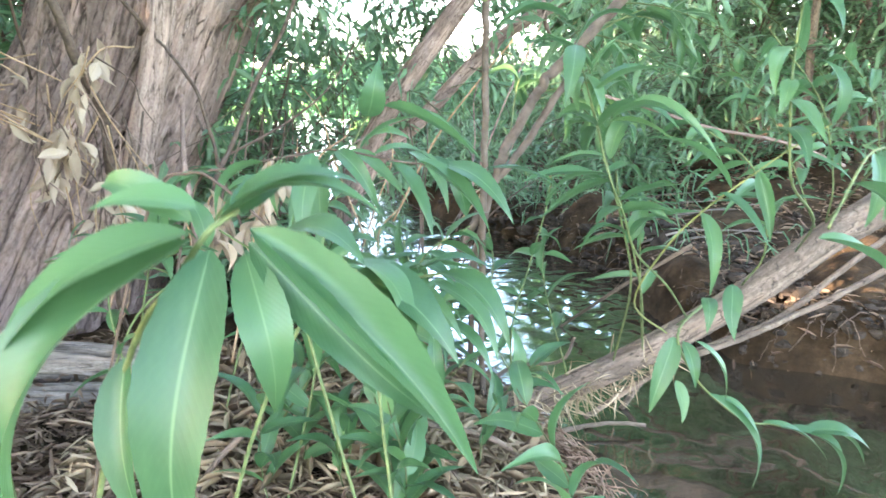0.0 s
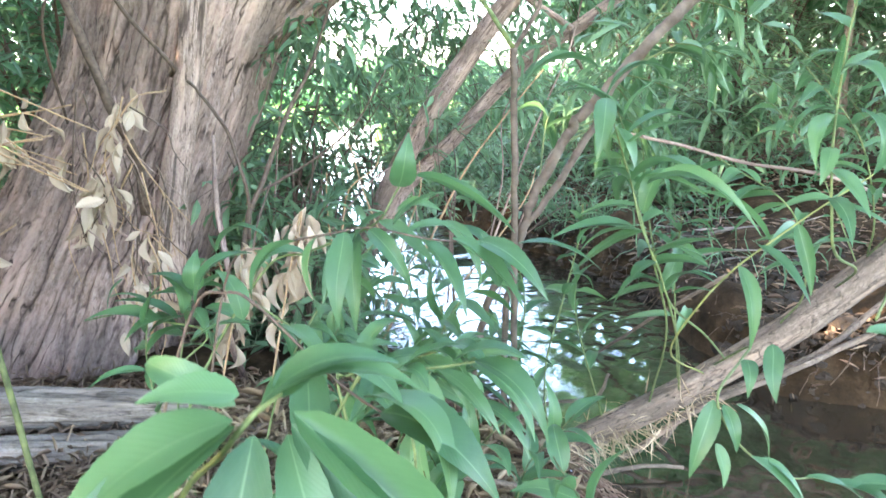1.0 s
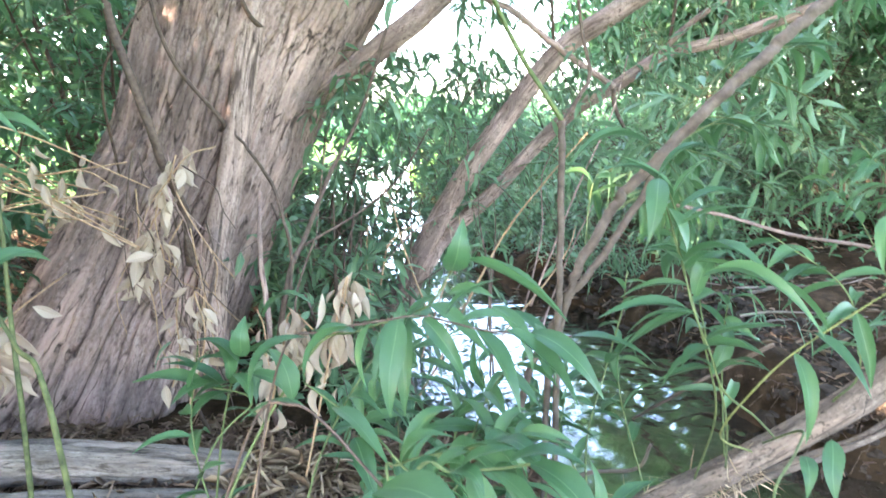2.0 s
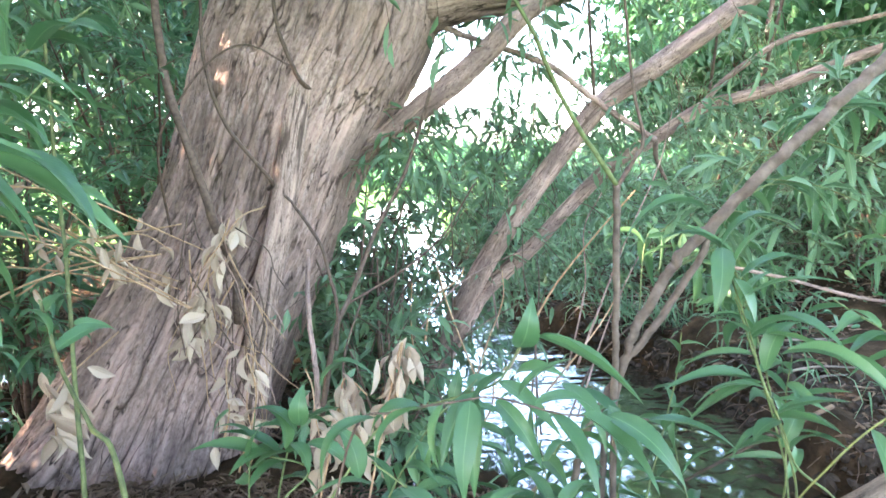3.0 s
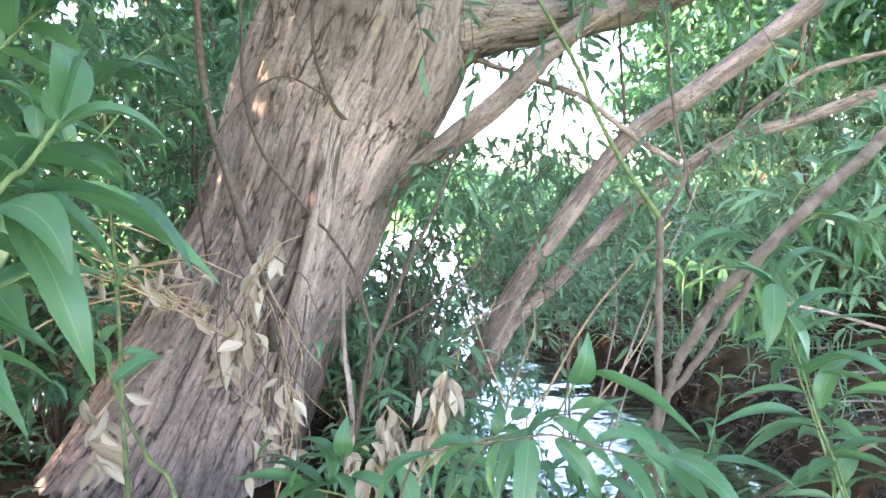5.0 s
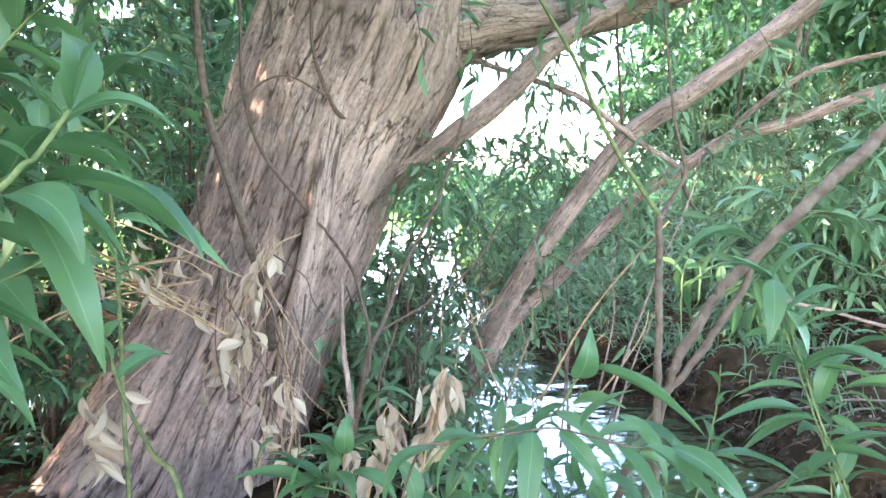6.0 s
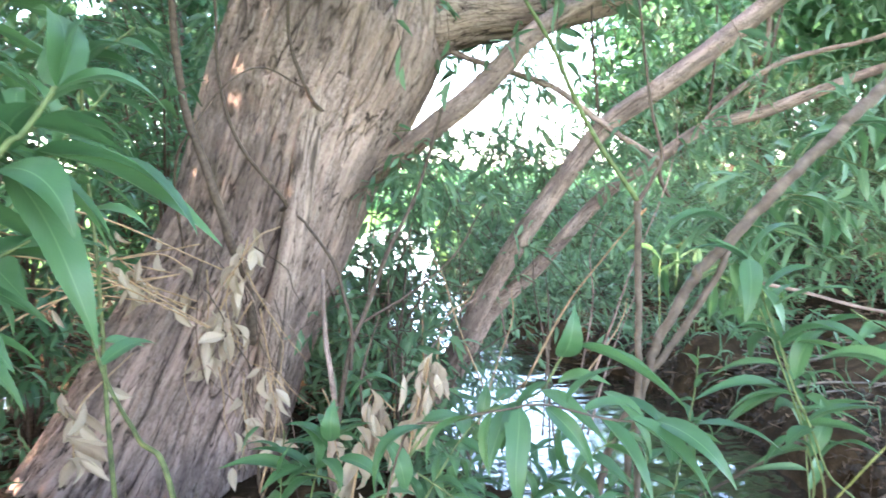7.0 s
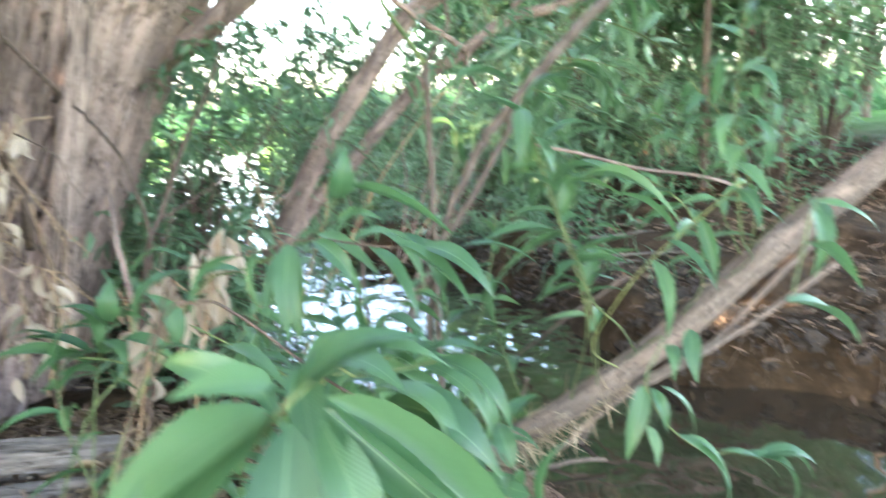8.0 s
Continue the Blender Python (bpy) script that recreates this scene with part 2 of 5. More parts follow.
def tube_arrays(path, radii, sides, lump=0.0, seed=0):
    """Corners and triangles of a round stem along a path, with uneven girth."""
    path, radii = np.asarray(path), np.asarray(radii)
    n = len(path)
    tan = np.gradient(path, axis=0)
    tan /= np.linalg.norm(tan, axis=1)[:, None] + 1e-9
    ref = np.array([1.0, 0, 0]) if abs(tan[0][0]) < 0.8 else np.array([0, 1.0, 0])
    u = np.cross(tan, ref)
    u /= np.linalg.norm(u, axis=1)[:, None]
    v = np.cross(tan, u)
    a = np.linspace(0, 2 * np.pi, sides, endpoint=False)
    r = radii[:, None] * np.ones(sides)
    if lump:
        rng = np.random.default_rng(seed)
        k = rng.uniform(0, 6.28, 6)
        s = np.linspace(0, 1, n)[:, None] * n * 0.35
        r = r * (1 + lump * (np.sin(2 * a + k[0] + s * 0.7) + np.sin(3 * a + k[1] - s) + np.sin(s * 2.3 + k[2]) + 0.7 * np.sin(5 * a + s * 1.9 + k[3])) / 2)
    ring = path[:, None, :] + r[:, :, None] * (np.cos(a)[None, :, None] * u[:, None, :] + np.sin(a)[None, :, None] * v[:, None, :])
    verts = np.vstack([ring.reshape(-1, 3), path[:1], path[-1:]])
    i = np.arange(n - 1)[:, None] * sides
    j = np.arange(sides)[None, :]
    k2 = (j + 1) % sides
    q0, q1, q2, q3 = i + j, i + k2, i + sides + k2, i + sides + j
    tris = np.concatenate([np.stack([q0, q1, q2], -1).reshape(-1, 3), np.stack([q0, q2, q3], -1).reshape(-1, 3)])
    jj = np.arange(sides)
    kk = (jj + 1) % sides
    caps = np.concatenate([np.stack([np.full(sides, n * sides), kk, jj], -1), np.stack([np.full(sides, n * sides + 1), (n - 1) * sides + jj, (n - 1) * sides + kk], -1)])
    return verts, np.concatenate([tris, caps])


def grain_of(path, radii, sides):
    """Places on the bark: round the girth in x and y, along the stem in z, in metres."""
    run = np.concatenate([[0], np.cumsum(np.linalg.norm(np.diff(path, axis=0), axis=1))])
    a = np.linspace(0, 2 * np.pi, sides, endpoint=False)
    r = np.full(len(path), np.mean(radii))
    g = np.stack([r[:, None] * np.cos(a), r[:, None] * np.sin(a), run[:, None] * np.ones(sides)], -1).reshape(-1, 3)
    return np.vstack([g, [(0, 0, 0)], [(0, 0, run[-1])]])


def stem(name, points, r0, r1, mat, parent, label="", sides=10, n=None, lump=0.08, seed=0):
    n = n or max(8, len(points) * 8)
    path = glide(points, n)
    rng = np.random.default_rng(seed + 7)
    wob = np.cumsum(rng.normal(0, 1, (n, 3)), axis=0)
    wob -= np.linspace(0, 1, n)[:, None] * wob[-1]
    path = path + wob * r1 * 0.12
    v, t = tube_arrays(path, np.linspace(r0, r1, n), sides, lump, seed)
    fields = {"relief": np.ones(len(v)), "grain": grain_of(path, (r0, r1), sides) + seed * 0.37} if "grain" in [x.attribute_name for x in mat.node_tree.nodes if x.type == "ATTRIBUTE"] else None
    return part(name, mesh_from(name, v, t, mat, fields=fields), parent, label)


def leaf_mesh(name, arch, fold, wave, mat, blunt=0.0):
    """One leaf, 1 long along y and 1 wide: arched, folded along the midrib, with a wavy toothed rim."""
    st = np.linspace(0, 1, 23)
    lance = np.clip(np.sin(np.pi * st ** 0.66), 0, 1) ** 0.85 * (1.1 - 0.3 * st)
    half = 0.5 * (lance if not blunt else np.clip(np.sin(np.pi * st ** (0.66 + blunt)) ** 1.05, 0, 1))
    half[0], half[-1] = 0.03, 0.0
    across = np.array([-1, -0.5, 0, 0.5, 1])
    verts, uvs = [], []
    for k, (s, h) in enumerate(zip(st, half)):
        for c in across:
            tooth = 1 + (0.022 if k % 2 else -0.022) * (abs(c) > 0.9)
            x = c * h * tooth
            z = 4 * arch * s * (1 - s) + 0.14 * (abs(x) * fold + wave * math.sin(s * 14 + 2 * c) * abs(c) * h)
            verts.append((x + wave * 2.0 * math.sin(s * 3.6) * s, s, z))
            uvs.append((0.5 + c * 0.5, s))
    tris = []
    for k in range(22):
        for c in range(4):
            a = k * 5 + c
            tris += [(a, a + 1, a + 6), (a, a + 6, a + 5)]
    return mesh_from(name, np.array(verts), np.array(tris), mat, np.array(uvs))


LEAVES = [leaf_mesh("leaf", a, f, w, LEAF) for a, f, w in ((0.10, 0.9, 0.05), (0.17, 0.7, -0.08), (0.24, 1.1, 0.06), (0.13, 0.5, 0.11), (0.30, 0.9, -0.05), (0.06, 1.3, -0.10), (0.21, 0.6, 0.02))]
DEADS = [leaf_mesh("leaf", a, f, w, DEAD, 0.2) for a, f, w in ((0.12, 2.4, 0.06), (0.22, 3.2, -0.10), (-0.16, 2.0, 0.12), (0.18, -2.6, -0.06))]


def leaf(parent, base, tip, width, roll=0.0, kind=LEAVES, pick=0, flip=False):
    """A leaf from its base to its tip; roll: degrees about its length."""
    base, tip = Vector(base), Vector(tip)
    y = tip - base
    length = y.length
    y.normalize()
    up = Vector((0, 0, 1)) if abs(y.z) < 0.92 else Vector((0, -1, 0.2))
    x = y.cross(up).normalized()
    z = x.cross(y)
    m = Matrix((x, y, z)).transposed().to_4x4() @ pose(0, 0, 0, 0, roll, 0) @ Matrix.Diagonal((width * 1.3, length, length, 1))
    ob = new("leaf", kind[pick % len(kind)])
    attach(ob, parent)
    ob.matrix_basis = Matrix.Translation(base) @ m
    return ob


def leafy(parent, points, count, length, width, seed, start=0.15, droop=1.0, kind=LEAVES, spread=1.5, tuft=True):
    """Leaves set spirally along a twig."""
    rng = random.Random(seed)
    path = glide(points, 40)
    for i in range(count):
        s = start + (1 - start) * (i + rng.random() * 0.5) / count
        k = min(38, int(s * 39))
        p = Vector(path[k])
        tan = Vector(path[k + 1] - path[k]).normalized()
        a = i * 2.4 + rng.uniform(-0.4, 0.4)
        side = tan.orthogonal().normalized()
        side.rotate(Matrix.Rotation(a, 3, tan))
        w = spread * rng.uniform(0.75, 1.2) * (1 - 0.45 * s if tuft else 1)
        d = (tan + side * w + Vector((0, 0, -droop * rng.uniform(0.5, 1.5)))).normalized()
        ln = length * rng.uniform(0.7, 1.15) * (1.0 if s < 0.85 else 0.75)
        leaf(parent, p, p + d * ln, width * rng.uniform(0.8, 1.2), rng.uniform(-35, 35), kind, rng.randrange(7))


def leaf_cloud(base, along, up, length, width, arch, plain=False):
    """Corners, triangles and uv of many small leaves at once."""
    n = len(base)
    along = along / (np.linalg.norm(along, axis=1)[:, None] + 1e-9)
    x = np.cross(along, up)
    x /= np.linalg.norm(x, axis=1)[:, None] + 1e-9
    z = np.cross(x, along)
    L, W = length[:, None], width[:, None]
    def at(s, c, fold):
        return base + along * (s * L) + x * (c * W / 2) + z * (arch[:, None] * L * 4 * s * (1 - s) + fold * W)
    if plain:
        v = np.stack([at(0, 0, 0), at(0.3, -0.95, 0.18), at(0.3, 0.95, 0.18), at(0.68, -0.75, 0.14), at(0.68, 0.75, 0.14), at(1.0, 0, 0)], 1)
        uv = np.array([(0.5, 0), (0, 0.3), (1, 0.3), (0.1, 0.68), (0.9, 0.68), (0.5, 1)])
        t = np.array([(0, 5, 3), (0, 3, 1), (0, 2, 4), (0, 4, 5)])
        tris = (np.arange(n)[:, None, None] * 6 + t[None]).reshape(-1, 3)
        return v.reshape(-1, 3), tris, np.tile(uv, (n, 1))
    v = np.stack([at(0, 0, 0), at(0.3, -0.95, 0.18), at(0.3, 0, 0), at(0.3, 0.95, 0.18), at(0.68, -0.75, 0.14), at(0.68, 0, 0), at(0.68, 0.75, 0.14), at(1.0, 0, 0)], 1)
    uv = np.array([(0.5, 0), (0, 0.3), (0.5, 0.3), (1, 0.3), (0.1, 0.68), (0.5, 0.68), (0.9, 0.68), (0.5, 1)])
    t = np.array([(0, 2, 1), (0, 3, 2), (1, 2, 5), (1, 5, 4), (2, 3, 6), (2, 6, 5), (4, 5, 7), (5, 6, 7)])
    tris = (np.arange(n)[:, None, None] * 8 + t[None]).reshape(-1, 3)
    return v.reshape(-1, 3), tris, np.tile(uv, (n, 1))


def shoots(parent, starts, dirs, lengths, per_shoot, leaf_len, leaf_wid, mat, seed, droop=0.5, twig_r=0.0025, twig_mat=None, spread=1.2, hang=0.5, label="", part_name="foliage", lift=0.0, plain=False, gaps=()):
    """Many leafy shoots: the twigs joined in one part, their leaves in another."""
    rng = np.random.default_rng(seed)
    starts, dirs, lengths = np.asarray(starts, float), np.asarray(dirs, float), np.asarray(lengths, float)
    S, K = len(starts), 7
    dirs = dirs / (np.linalg.norm(dirs, axis=1)[:, None] + 1e-9)
    s = np.linspace(0, 1, K)[None, :, None]
    sway = rng.normal(0, 0.12, (S, 1, 3))
    L = lengths[:, None, None]
    pts = starts[:, None, :] + dirs[:, None, :] * s * L + sway * s ** 2 * L + np.array([0, 0, -1.0]) * droop * s ** 2 * L + np.array([0, 0, 1.0]) * lift * s * L
    if twig_mat:
        r = twig_r * np.linspace(1.0, 0.35, K)
        a = np.array([0, 2.09, 4.19])
        tan = np.gradient(pts, axis=1)
        u = np.cross(tan, np.array([0.3, 0.2, 0.9]))
        u /= np.linalg.norm(u, axis=2)[..., None] + 1e-9
        w = np.cross(tan, u)
        w /= np.linalg.norm(w, axis=2)[..., None] + 1e-9
        ring = pts[:, :, None, :] + r[None, :, None, None] * (np.cos(a)[None, None, :, None] * u[:, :, None, :] + np.sin(a)[None, None, :, None] * w[:, :, None, :])
        t = []
        for k in range(K - 1):
            for j in range(3):
                p, q = k * 3 + j, k * 3 + (j + 1) % 3
                t += [(p, q, q + 3), (p, q + 3, p + 3)]
        tris = (np.arange(S)[:, None, None] * K * 3 + np.array(t)[None]).reshape(-1, 3)
        tagged(part("twig_spray", mesh_from("twig_spray", ring.reshape(-1, 3), tris, twig_mat), parent), kind="stuff")
    f = np.sort(rng.uniform(0.12, 1.0, (S, per_shoot)), axis=1) * (K - 1.001)
    i = f.astype(int)
    g = (f - i)[..., None]
    rows = np.arange(S)[:, None]
    p = pts[rows, i] * (1 - g) + pts[rows, i + 1] * g
    tan = pts[rows, i + 1] - pts[rows, i]
    tan /= np.linalg.norm(tan, axis=2)[..., None] + 1e-9
    side = rng.normal(0, 1, p.shape)
    side /= np.linalg.norm(side, axis=2)[..., None]
    d = tan * 0.8 + side * spread + np.array([0, 0, -1.0]) * hang * rng.uniform(0.3, 1.4, (*p.shape[:2], 1))
    p, d = p.reshape(-1, 3), d.reshape(-1, 3)
    for spot, radius in gaps:
        off = p - np.array(spot)
        far = np.linalg.norm(off - (off @ np.array(sun_dir))[:, None] * np.array(sun_dir), axis=1) > radius
        p, d = p[far], d[far]
    n = len(p)
    up = rng.normal(0, 0.45, (n, 3)) + np.array([0, 0, 1.0])
    v, t, uv = leaf_cloud(p, d, up, leaf_len * rng.uniform(0.55, 1.2, n), leaf_wid * rng.uniform(0.7, 1.2, n), rng.uniform(0.0, 0.2, n), plain)
    return tagged(part(part_name, mesh_from(part_name, v, t, mat, uv), parent, label), kind="stuff")


# ---- ground and water ----
LEFT_EDGE = ([-60, 0.2, 1.0, 1.35, 1.6, 2.0, 2.3, 2.7, 3.5, 4.5, 7.8, 14, 25, 80], [0.6, 0.5, 0.42, 0.34, 0.26, 0.04, -0.2, -0.52, -0.85, -1.2, -2.3, -3.3, -4.5, -9])
RIGHT_EDGE = ([-60, 0.5, 1.6, 1.93, 2.0, 2.06, 2.4, 2.92, 3.28, 3.56, 3.75, 4.05, 4.3, 5.0, 7.8, 14, 25, 80], [5, 3.0, 1.75, 1.34, 1.14, 0.98, 0.90, 0.84, 0.70, 0.60, 0.52, 0.28, 0.12, -0.25, -0.95, -1.9, -2.8, -7])


def ground_height(x, y):
    wob = 0.06 * np.sin(3.1 * y + 0.7) + 0.04 * np.sin(7.3 * y + x)
    dl = np.interp(y, *LEFT_EDGE) + wob - x
    dr = x - np.interp(y, *RIGHT_EDGE) + 0.8 * wob
    dip = np.clip((y - 1.75) / 0.35, 0, 1) * np.clip((4.2 - y) / 0.8, 0, 1)
    left = -0.02 + 0.13 * (1 - 0.85 * dip) * (1 - np.exp(-np.clip(dl, 0, None) / 0.35)) + 0.35 * (1 - np.exp(-np.clip(dl - 2.2, 0, None) / 3.0))
    right = -0.02 + 0.22 * (1 - np.exp(-np.clip(dr, 0, None) / 0.07)) + 0.30 * (1 - np.exp(-np.clip(dr - 0.5, 0, None) / 2.5))
    bed = -0.02 + 1.2 * np.maximum(dl, dr)
    z = np.where(dl > 0, left, np.where(dr > 0, right, np.clip(bed, -0.3, 0)))
    return z


def lattice(xs, ys, zs):
    gx, gy = np.meshgrid(xs, ys)
    z = zs(gx, gy)
    v = np.stack([gx, gy, z], -1).reshape(-1, 3)
    n, m = len(ys), len(xs)
    a = (np.arange(n - 1)[:, None] * m + np.arange(m - 1)[None, :]).ravel()
    return v, np.concatenate([np.stack([a, a + 1, a + m + 1], 1), np.stack([a, a + m + 1, a + m], 1)])


def rough(x, y, scale, seed):
    """Cheap bumps from a few crossed waves."""
    rng = np.random.default_rng(seed)
    z = np.zeros_like(x)
    for k in range(14):
        a, f = rng.uniform(0, 6.28), scale * 1.45 ** rng.uniform(0, 6)
        z += np.sin((x * math.cos(a) + y * math.sin(a)) * f + rng.uniform(0, 6.28) + 1.3 * np.sin((x * math.sin(a) - y * math.cos(a)) * f * 0.6)) * scale / f
    return z


def build_ground():
    u = np.linspace(-1, 1, 480)
    xs = 0.3 + 1.0 * np.sinh(6.9 * u)
    ys = 2.6 + 1.0 * np.sinh(6.9 * u)
    def zs(x, y):
        near = np.exp(-((x ** 2 + (y - 2.5) ** 2) / 60))
        return ground_height(x, y) + near * 0.022 * rough(x, y, 6.0, 3) + 0.12 * (1 - near) * np.sin(x * 0.11) * np.sin(y * 0.07 + 1)
    v, t = lattice(xs, ys, zs)
    far = np.clip((np.hypot(v[:, 0], v[:, 1] - 2) - 5.5) / 4, 0, 1)
    ob = new("ground", mesh_from("ground", v, t, GROUND, fields={"green": far}))
    tagged(ob, "dark damp soil banks with litter, grassy further off", "ground", kind="structure")


def build_water():
    xs = np.concatenate([np.linspace(-12, -2.3, 36), np.linspace(-2.2, 2.2, 330), np.linspace(2.4, 6, 14)])
    ys = np.concatenate([np.linspace(-4, 0.9, 12), np.linspace(1, 5, 310), 5 + 35 * np.linspace(0.01, 1, 110) ** 1.6])
    def zs(x, y):
        quick = np.clip((y - 2.05 + 0.25 * (x - 0.4)) / 0.35, 0, 1)
        chop = np.exp(-((x - 0.62) ** 2 / 0.09 + (y - 2.62) ** 2 / 0.16))
        return chop * (0.0026 * rough(x, y * 1.4, 24.0, 31) + 0.0016 * rough(x, y * 1.4, 55.0, 32)) + 0.0013 * rough(x, y, 12.0, 8) * (1 - quick) + quick * (0.0012 * rough(x * 0.8, y * 1.15, 13.0, 5) + 0.0005 * rough(x, y * 1.3, 26.0, 15) + 0.00022 * rough(x, y * 1.5, 45.0, 6))
    v, t = lattice(xs, ys, zs)
    ob = new("water", mesh_from("water", v, t, WATER))
    tagged(ob, "shallow brown stream with bright sky-reflecting ripples", "water", kind="structure")


build_ground()
build_water()


# ---- the big willow ----
def bark_tube(name, points, radii, parent, rings, sides, depth, seed, flare=0.0, label="", mat=BARK, pitch=20.0):
    """A thick bole with deep, interlacing bark ridges."""
    path = glide(points, rings)
    rr = np.interp(np.linspace(0, 1, rings), np.linspace(0, 1, len(radii)), radii)
    base, t = tube_arrays(path, rr, sides)
    tan = np.gradient(path, axis=0)
    run = np.concatenate([[0], np.cumsum(np.linalg.norm(np.diff(path, axis=0), axis=1))])
    rel = np.zeros(len(base))
    out = base.copy()
    for i in range(rings):
        for j in range(sides):
            k = i * sides + j
            a = 2 * math.pi * j / sides
            ca, sa, h = math.cos(a), math.sin(a), run[i]
            wx = noise.noise((ca * 3.0 + seed, sa * 3.0, h * 2.6)) * 0.55
            k1 = pitch * rr[i] * 1.7
            p = Vector((ca * k1 + wx + seed, sa * k1 + wx, h * 2.1))
            n1 = abs(noise.noise(p))
            n2 = abs(noise.noise((ca * k1 * 2.1 + wx + 5, sa * k1 * 2.1 + wx, h * 4.2)))
            cut = abs(noise.noise((ca * k1 * 1.1 + 9, sa * k1 * 1.1, h * 15)))
            fine = noise.noise((ca * k1 * 5 + wx, sa * k1 * 5, h * 12))
            open_ = 0.75 + 0.9 * noise.noise((ca * k1 * 0.4 + 3, sa * k1 * 0.4, h * 2.5))
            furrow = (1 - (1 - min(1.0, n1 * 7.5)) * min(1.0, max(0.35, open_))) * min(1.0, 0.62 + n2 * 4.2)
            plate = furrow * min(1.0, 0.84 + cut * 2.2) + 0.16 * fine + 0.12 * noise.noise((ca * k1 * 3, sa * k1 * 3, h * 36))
            big = noise.noise((ca * 1.3 + seed, sa * 1.3, h * 0.9)) * 0.05 * rr[i] + 0.03 * rr[i] * math.sin(a * 3 + h * 1.2 + seed)
            root = flare * math.exp(-h / 0.28) * (0.6 + 0.4 * math.sin(a * 5 + 1))
            d = (base[k] - path[i])
            d = d / (np.linalg.norm(d) + 1e-9)
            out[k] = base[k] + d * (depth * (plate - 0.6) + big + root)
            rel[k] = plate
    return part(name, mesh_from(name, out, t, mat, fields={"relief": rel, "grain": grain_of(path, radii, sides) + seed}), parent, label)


willow = thing("willow_tree", (-1.6, 2.55, 0.1), "old leaning willow with deeply furrowed grey-brown bark on the stream bank", "tree")
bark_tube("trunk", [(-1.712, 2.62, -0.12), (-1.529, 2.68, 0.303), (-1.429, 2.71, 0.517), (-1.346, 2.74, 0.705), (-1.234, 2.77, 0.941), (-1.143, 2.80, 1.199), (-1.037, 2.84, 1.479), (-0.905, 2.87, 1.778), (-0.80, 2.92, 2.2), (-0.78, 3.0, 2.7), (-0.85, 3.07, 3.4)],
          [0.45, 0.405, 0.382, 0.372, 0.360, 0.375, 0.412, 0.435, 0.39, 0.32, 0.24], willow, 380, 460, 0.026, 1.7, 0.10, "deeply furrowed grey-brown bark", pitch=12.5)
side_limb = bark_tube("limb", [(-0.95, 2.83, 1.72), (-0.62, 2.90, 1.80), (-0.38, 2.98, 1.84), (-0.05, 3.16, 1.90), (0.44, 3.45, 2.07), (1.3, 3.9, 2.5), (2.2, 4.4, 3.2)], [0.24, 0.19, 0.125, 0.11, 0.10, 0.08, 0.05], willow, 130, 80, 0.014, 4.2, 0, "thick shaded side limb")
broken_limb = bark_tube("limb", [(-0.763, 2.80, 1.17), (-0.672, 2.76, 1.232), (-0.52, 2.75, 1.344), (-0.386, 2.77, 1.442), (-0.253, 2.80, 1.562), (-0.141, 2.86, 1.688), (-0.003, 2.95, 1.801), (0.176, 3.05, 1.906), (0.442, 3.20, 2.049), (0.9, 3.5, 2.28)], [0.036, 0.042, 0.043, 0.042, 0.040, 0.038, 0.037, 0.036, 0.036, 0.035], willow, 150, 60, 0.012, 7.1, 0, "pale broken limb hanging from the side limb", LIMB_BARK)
bark_tube("limb", [(-1.05, 2.9, 1.9), (-1.5, 2.9, 2.4), (-2.1, 3.0, 3.1), (-2.7, 3.1, 4.0)], [0.2, 0.16, 0.12, 0.06], willow, 60, 40, 0.012, 9.3, 0)
for k in range(13):
    a = k * 2.4
    b = np.array((-0.665, 2.745, 1.235)) + 0.034 * math.sqrt((k % 5 + 1) / 5) * np.array((0.5 * math.cos(a), math.sin(a), -0.8 * math.cos(a)))
    e = b + np.array((-0.075, -0.012, -0.05)) * (0.8 + 0.9 * ((k * 7) % 5) / 4) + 0.012 * np.array((math.sin(a * 3), math.cos(a * 2), math.sin(a)))
    stem("splinter", [b, (b + e) / 2, e], 0.013, 0.002, LIMB_BARK, broken_limb, "", 5, 8, 0.1, k)
